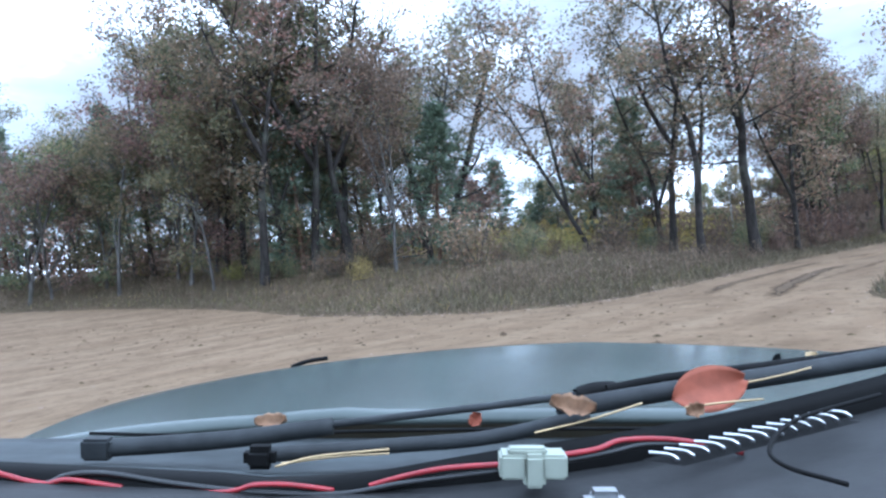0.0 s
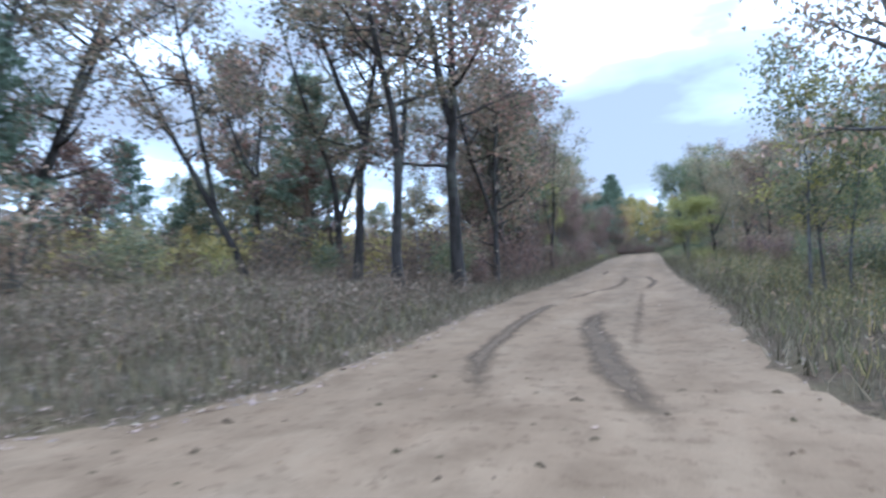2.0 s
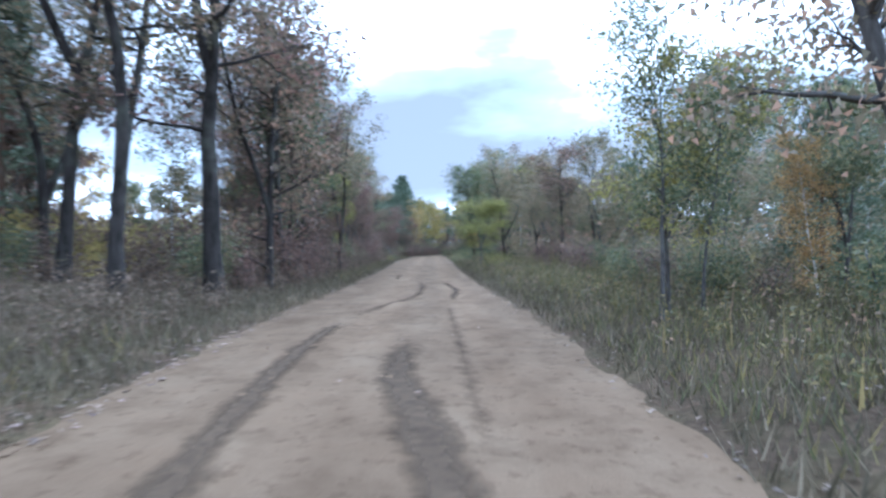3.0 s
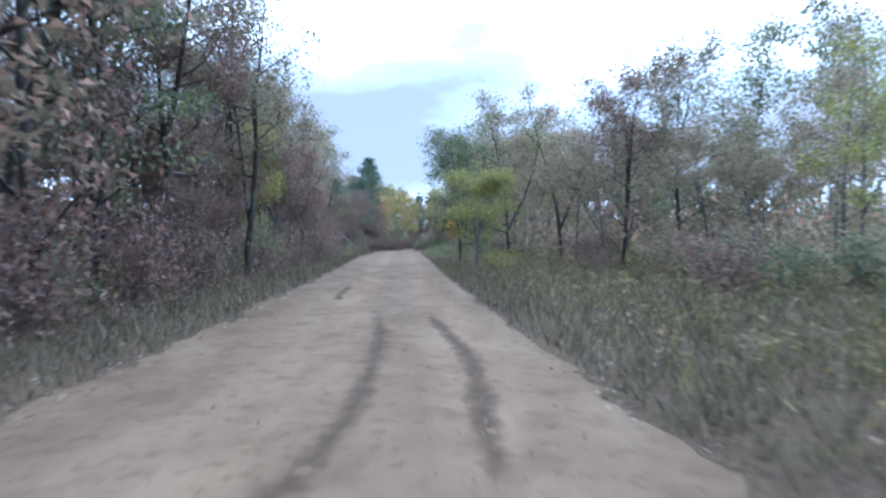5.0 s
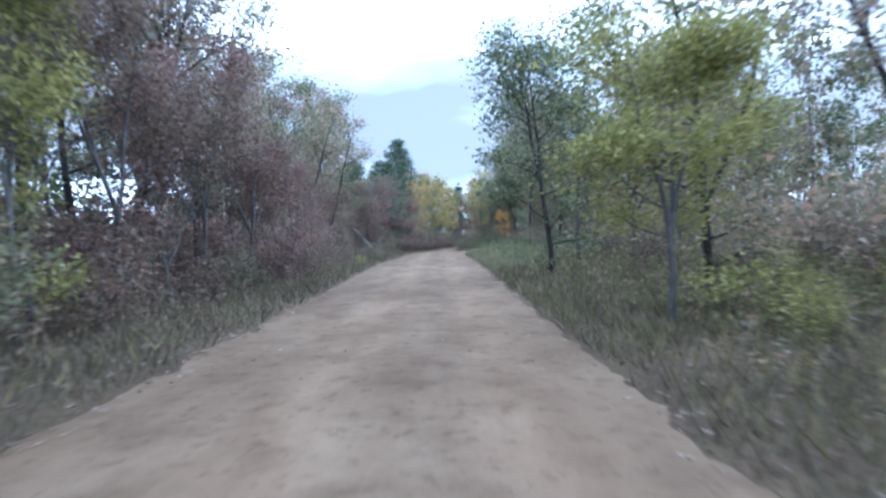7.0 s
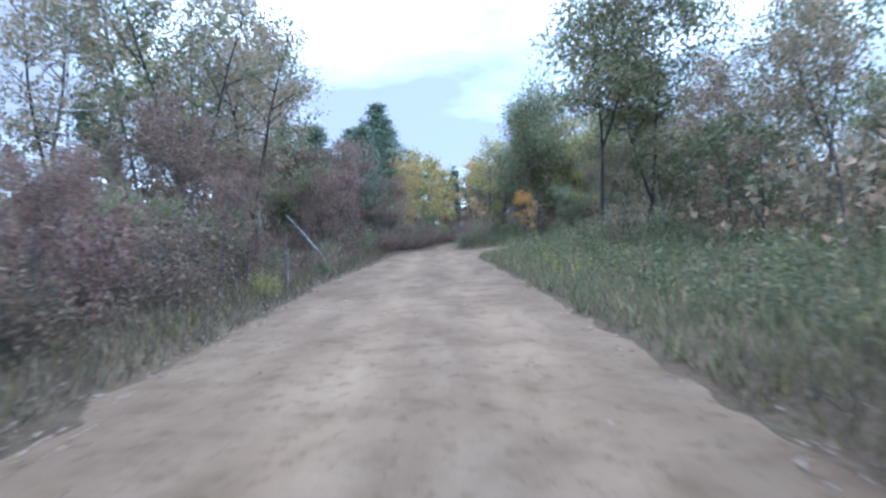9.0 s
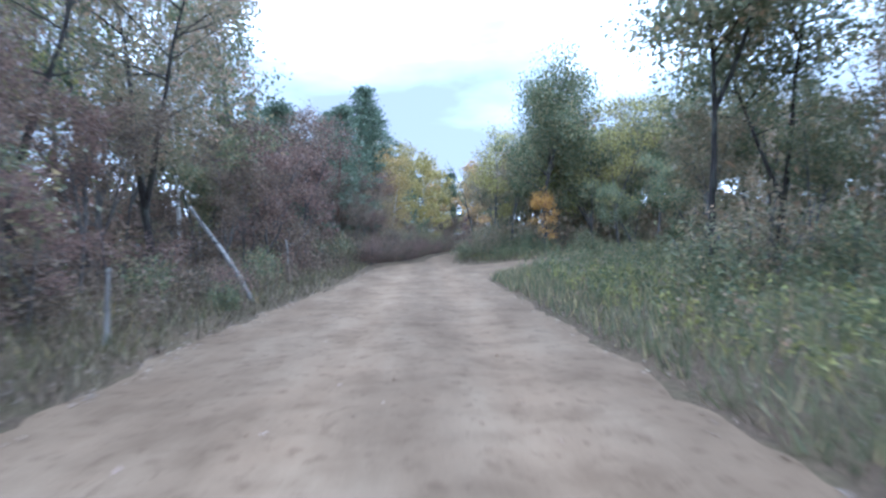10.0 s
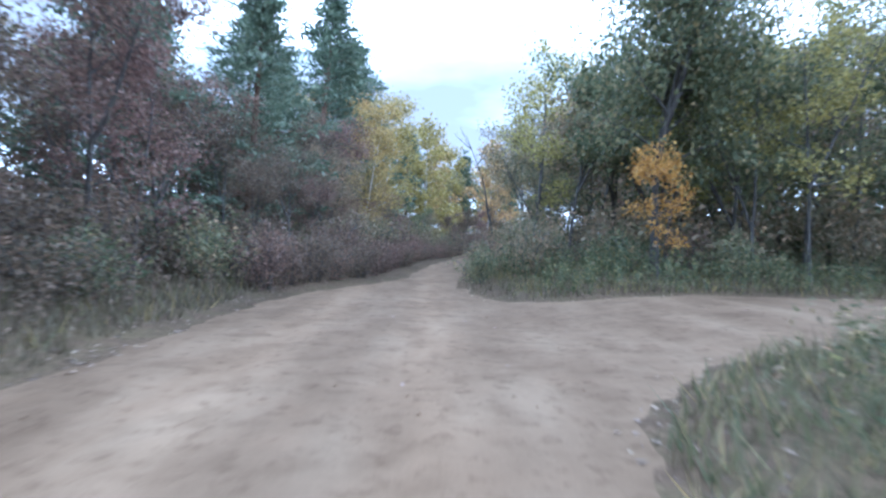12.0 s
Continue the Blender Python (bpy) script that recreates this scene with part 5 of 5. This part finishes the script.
def build_car():
    car = thing("car", "front of a dusty blue-grey car standing on the sand", "car")
    car.matrix_basis = CAR
    ss = [math.sin(math.pi / 2 * q) for q in np.linspace(-1, 1, 49)]
    part("bonnet", patch("bonnet", ss, np.linspace(0, 0.985, 26), bonnet_point, PAINT, 0.01), car, "dusty blue-grey bonnet")
    ring = [bonnet_point(-1, v) for v in np.linspace(0, 0.985, 20)] + [bonnet_point(s, 0.985) for s in np.linspace(-0.9, 0.9, 9)] + [bonnet_point(1, v) for v in np.linspace(0.985, 0, 20)]

    def side(u, d):
        x, y, z = ring[int(u)]
        out = 1 + 0.03 * math.sin(math.pi * min(d * 1.3, 1))
        return (0.35 + (x - 0.35) * out, 0.8 + (y - 0.8) * out, z - 0.006 - 0.62 * d)

    part("body_shell", patch("body_shell", list(range(len(ring))), np.linspace(0, 1, 9), side, PAINT), car)
    part("cowl_panel", patch("cowl_panel", np.linspace(-0.60, 1.29, 48), np.linspace(0, 1, 10),
                             lambda x, f: (x, 0.545 + 0.25 * f, (dash_front(x * 0.92) - 0.002) * (1 - f) - 0.262 * f - 0.012 * math.sin(math.pi * f)), COWL, 0.008), car, "weathered dark plastic cowl")
    part("windscreen_seal", patch("windscreen_seal", np.linspace(-0.60, 1.0, 44), np.arange(5), seal_point, RUBBER, 0.004), car, "black windscreen seal")
    dash = part("dashboard", patch("dashboard", np.linspace(-0.60, 1.0, 60), np.linspace(0.5, 0.2, 20), dash_point, PLASTIC, 0.02), car, "dark grey plastic dashboard")
    part("speaker_ring", cord("speaker_ring", [(0.33, 0.456, -0.1175), (0.262, 0.445, -0.1325), (0.225, 0.415, -0.1425), (0.218, 0.385, -0.1445), (0.235, 0.35, -0.1425)], 0.0016, RUBBER, 26), dash)
    part("clip", block("clip", (0.028, 0.02, 0.02), ALLOY, (0.113, 0.42, -0.184), 0.006), dash, "grey metal clip")
    a, b = np.array((0.171, 0.436, -0.160)), np.array((0.317, 0.468, -0.1385))
    fin = cord("vent_fin", [(-0.020, 0.006, 0.004), (-0.006, 0.002, 0.0035), (0, 0, 0)], 0.0014, CHROME, 8, 6)
    tray = part("demister_vent", patch("demister_vent", np.linspace(-0.01, 1.02, 20), np.linspace(0, 1, 3),
                                       lambda u, w: tuple(a + (b - a) * u + np.array((-0.026 * w + 0.004, 0.010 * w - 0.002, 0.0012 * w - 0.0030))), RUBBER), dash, "demister slot with bright metal fins")
    for k in range(13):
        ob = part("vent_fin", fin, tray)
        ob.location = tuple(a + (b - a) * k / 12)
    one = part("wiper", cord("wiper", [(-0.115, 0.64, -0.196), (0.04, 0.66, -0.184), (0.187, 0.68, -0.171)], 0.0042, TRIM, 16), car, "black wiper arm and blade")
    part("blade", cord("blade", [(-0.356, 0.62, -0.215), (-0.224, 0.63, -0.209), (-0.115, 0.64, -0.198)], 0.0095, TRIM, 16, 8), one)
    part("blade_end", block("blade_end", (0.03, 0.016, 0.022), TRIM, (-0.35, 0.618, -0.214), 0.003), one)
    part("hub", cord("hub", [(0.15, 0.675, -0.176), (0.17, 0.68, -0.171), (0.195, 0.69, -0.172)], 0.010, RUBBER, 8), one)
    two = part("wiper", cord("wiper", [(-0.17, 0.58, -0.207), (-0.047, 0.6, -0.205), (0.049, 0.61, -0.2), (0.15, 0.62, -0.181)], 0.0075, TRIM, 20), car, "black wiper arm and blade")
    part("blade", cord("blade", [(0.12, 0.63, -0.178), (0.237, 0.635, -0.160), (0.365, 0.645, -0.144), (0.52, 0.66, -0.122)], 0.0105, TRIM, 20), two)
    part("arm", cord("arm", [(0.181, 0.665, -0.166), (0.25, 0.665, -0.153), (0.346, 0.67, -0.143), (0.514, 0.68, -0.124)], 0.006, RUBBER, 16), two)
    part("knob", block("knob", (0.03, 0.02, 0.022), RUBBER, (-0.172, 0.575, -0.207), 0.006), two)
    part("bonnet_seam", cord("bonnet_seam", [(-0.426, 0.735, -0.236), (-0.296, 0.735, -0.238), (0.0, 0.76, -0.24), (0.4, 0.76, -0.238)], 0.0022, RUBBER, 20), car)
    part("badge_fin", cord("badge_fin", [(-0.322, 1.3, -0.2755), (-0.29, 1.315, -0.266), (-0.25, 1.33, -0.262)], 0.005, RUBBER, 10, 6), car, "dark sliver of trim on the bonnet's edge")
    for x in (-0.5, 1.2):
        wheel = new("wheel")
        wheel.parent = car
        bm = bmesh.new()
        bmesh.ops.create_cone(bm, cap_ends=True, segments=36, radius1=0.31, radius2=0.31, depth=0.19, matrix=Matrix.Translation((x, 1.02, -1.02)) @ Matrix.Rotation(radians(90), 4, "Y"))
        bmesh.ops.bevel(bm, geom=[e for e in bm.edges if len(e.link_faces) == 2 and e.calc_face_angle() > 1], offset=0.03, segments=3, affect="EDGES")
        me = bpy.data.meshes.new("tyre")
        bm.to_mesh(me)
        bm.free()
        me.materials.append(TYRE)
        part("tyre", me, wheel)
        bm = bmesh.new()
        bmesh.ops.create_cone(bm, cap_ends=True, segments=28, radius1=0.2, radius2=0.19, depth=0.2, matrix=Matrix.Translation((x, 1.02, -1.02)) @ Matrix.Rotation(radians(90), 4, "Y"))
        me = bpy.data.meshes.new("rim")
        bm.to_mesh(me)
        bm.free()
        me.materials.append(ALLOY)
        part("rim", me, wheel)
    return car


def on_car(name, label, category, group=""):
    ob = thing(name, label, category, group)
    ob.matrix_basis = CAR
    return ob


def wiring():
    base = on_car("wiring", "red and black wires with a milky plug on the dashboard", "cable")
    part("wire", cord("wire", [(-0.40, 0.5, -0.183), (-0.335, 0.5, -0.2015), (-0.308, 0.5, -0.199), (-0.264, 0.5, -0.2055)], 0.0021, RED_WIRE), base, "red wire")
    part("wire", cord("wire", [(-0.264, 0.505, -0.212), (-0.18, 0.5, -0.209), (-0.155, 0.5, -0.2035), (-0.125, 0.5, -0.2035), (-0.09, 0.505, -0.21)], 0.0021, RED_WIRE), base, "red wire")
    part("wire", cord("wire", [(-0.06, 0.505, -0.206), (-0.03, 0.5, -0.196), (0.003, 0.49, -0.186), (0.05, 0.478, -0.178)], 0.0022, RED_WIRE), base, "red wire")
    part("wire", cord("wire", [(0.09, 0.476, -0.171), (0.123, 0.48, -0.167), (0.144, 0.486, -0.162), (0.18, 0.486, -0.161), (0.212, 0.480, -0.164), (0.236, 0.474, -0.168)], 0.0022, RED_WIRE), base, "red wire")
    part("wire", cord("wire", [(-0.42, 0.505, -0.207), (-0.335, 0.5, -0.2035), (-0.311, 0.505, -0.197), (-0.278, 0.505, -0.196), (-0.227, 0.505, -0.204), (-0.155, 0.5, -0.2095), (-0.085, 0.5, -0.211), (-0.03, 0.495, -0.2), (0.05, 0.478, -0.183)], 0.0024, BLACK_WIRE, 50), base, "black wire")
    part("wire", cord("wire", [(0.09, 0.476, -0.176), (0.132, 0.48, -0.170), (0.165, 0.485, -0.165), (0.215, 0.484, -0.166)], 0.0024, BLACK_WIRE), base, "black wire")
    plug = part("plug", block("plug", (0.052, 0.02, 0.019), NYLON, (0.0705, 0.472, -0.1755), 0.002), base, "milky white plastic plug")
    part("collar", block("collar", (0.017, 0.026, 0.026), NYLON, (0.071, 0.472, -0.178), 0.003), plug)
    part("latch", block("latch", (0.03, 0.01, 0.005), NYLON, (0.066, 0.470, -0.164), 0.0015), plug)
    return base


def leaf_shape(length, width, curl, mat, lobes=0.0):
    """A blade with a midrib fold and a curl, lying along x."""
    us, vs = np.linspace(0, 1, 17), np.linspace(-1, 1, 9)

    def point(u, v):
        w = width / 2 * math.sin(math.pi * min(max(u, 0.01), 0.99)) ** 0.55 * (1 + 0.5 * lobes * math.sin(u * 19) + 0.25 * lobes * math.sin(u * 47))
        return (length * (u - 0.5), v * w, curl * (abs(v) ** 1.5 * 0.5 + (u - 0.5) ** 2) - 0.002 * (1 - abs(v)))

    return patch("leaf", us, vs, point, mat, 0.0006)


def loose_leaf(name, label, mesh, at, turn):
    ob = thing(name, label, "leaf", data=mesh)
    ob.matrix_basis = CAR @ pose(*at, *turn)
    return ob


build_car()
wiring()
loose_leaf("fallen_leaf", "orange-red oval leaf caught under the wiper", leaf_shape(0.078, 0.046, 0.012, RED_LEAF), (0.266, 0.607, -0.152), (58, -14, 6))
loose_leaf("dry_leaf", "curled tan leaf lying on the bonnet's edge", leaf_shape(0.036, 0.02, 0.014, DRY_LEAF, 0.25), (-0.197, 0.70, -0.214), (35, -3, 10))
loose_leaf("dry_leaf", "small rust-red scrap of leaf on the cowl", leaf_shape(0.016, 0.014, 0.008, RED_LEAF, 0.2), (0.036, 0.63, -0.188), (60, -50, 0))
loose_leaf("dry_leaf", "crumpled brown leaf on the cowl by the wiper", leaf_shape(0.045, 0.024, 0.02, DRY_LEAF, 0.3), (0.128, 0.60, -0.170), (40, 8, -5))
loose_leaf("dry_leaf", "shrivelled pale leaf on the dark cowl", leaf_shape(0.018, 0.014, 0.01, DRY_LEAF, 0.3), (0.238, 0.57, -0.163), (50, -20, 0))
loose_leaf("dry_leaf", "dark curled leaf standing against the wiper", leaf_shape(0.018, 0.010, 0.008, TRIM, 0.2), (0.412, 0.75, -0.150), (80, -75, 0))
loose_leaf("yellow_leaf", "small yellow leaf on the bonnet", leaf_shape(0.03, 0.022, 0.012, STRAW, 0.3), (0.73, 1.2, -0.236), (25, -10, 20))
for stops in ([(-0.154, 0.56, -0.211), (-0.118, 0.57, -0.205), (-0.05, 0.575, -0.200)], [(-0.15, 0.565, -0.210), (-0.10, 0.575, -0.207), (-0.05, 0.575, -0.204)],
              [(0.089, 0.58, -0.186), (0.145, 0.59, -0.176), (0.198, 0.6, -0.163)], [(0.308, 0.62, -0.148), (0.35, 0.625, -0.141), (0.383, 0.63, -0.134)], [(0.23, 0.575, -0.160), (0.27, 0.58, -0.157), (0.31, 0.585, -0.155)]):
    stem = thing("dry_stalk", "thin pale grass stalk lying on the cowl", "stalk", "stalks on the cowl", data=cord("dry_stalk", stops, 0.0011, STRAW, 10, 5))
    stem.matrix_basis = CAR
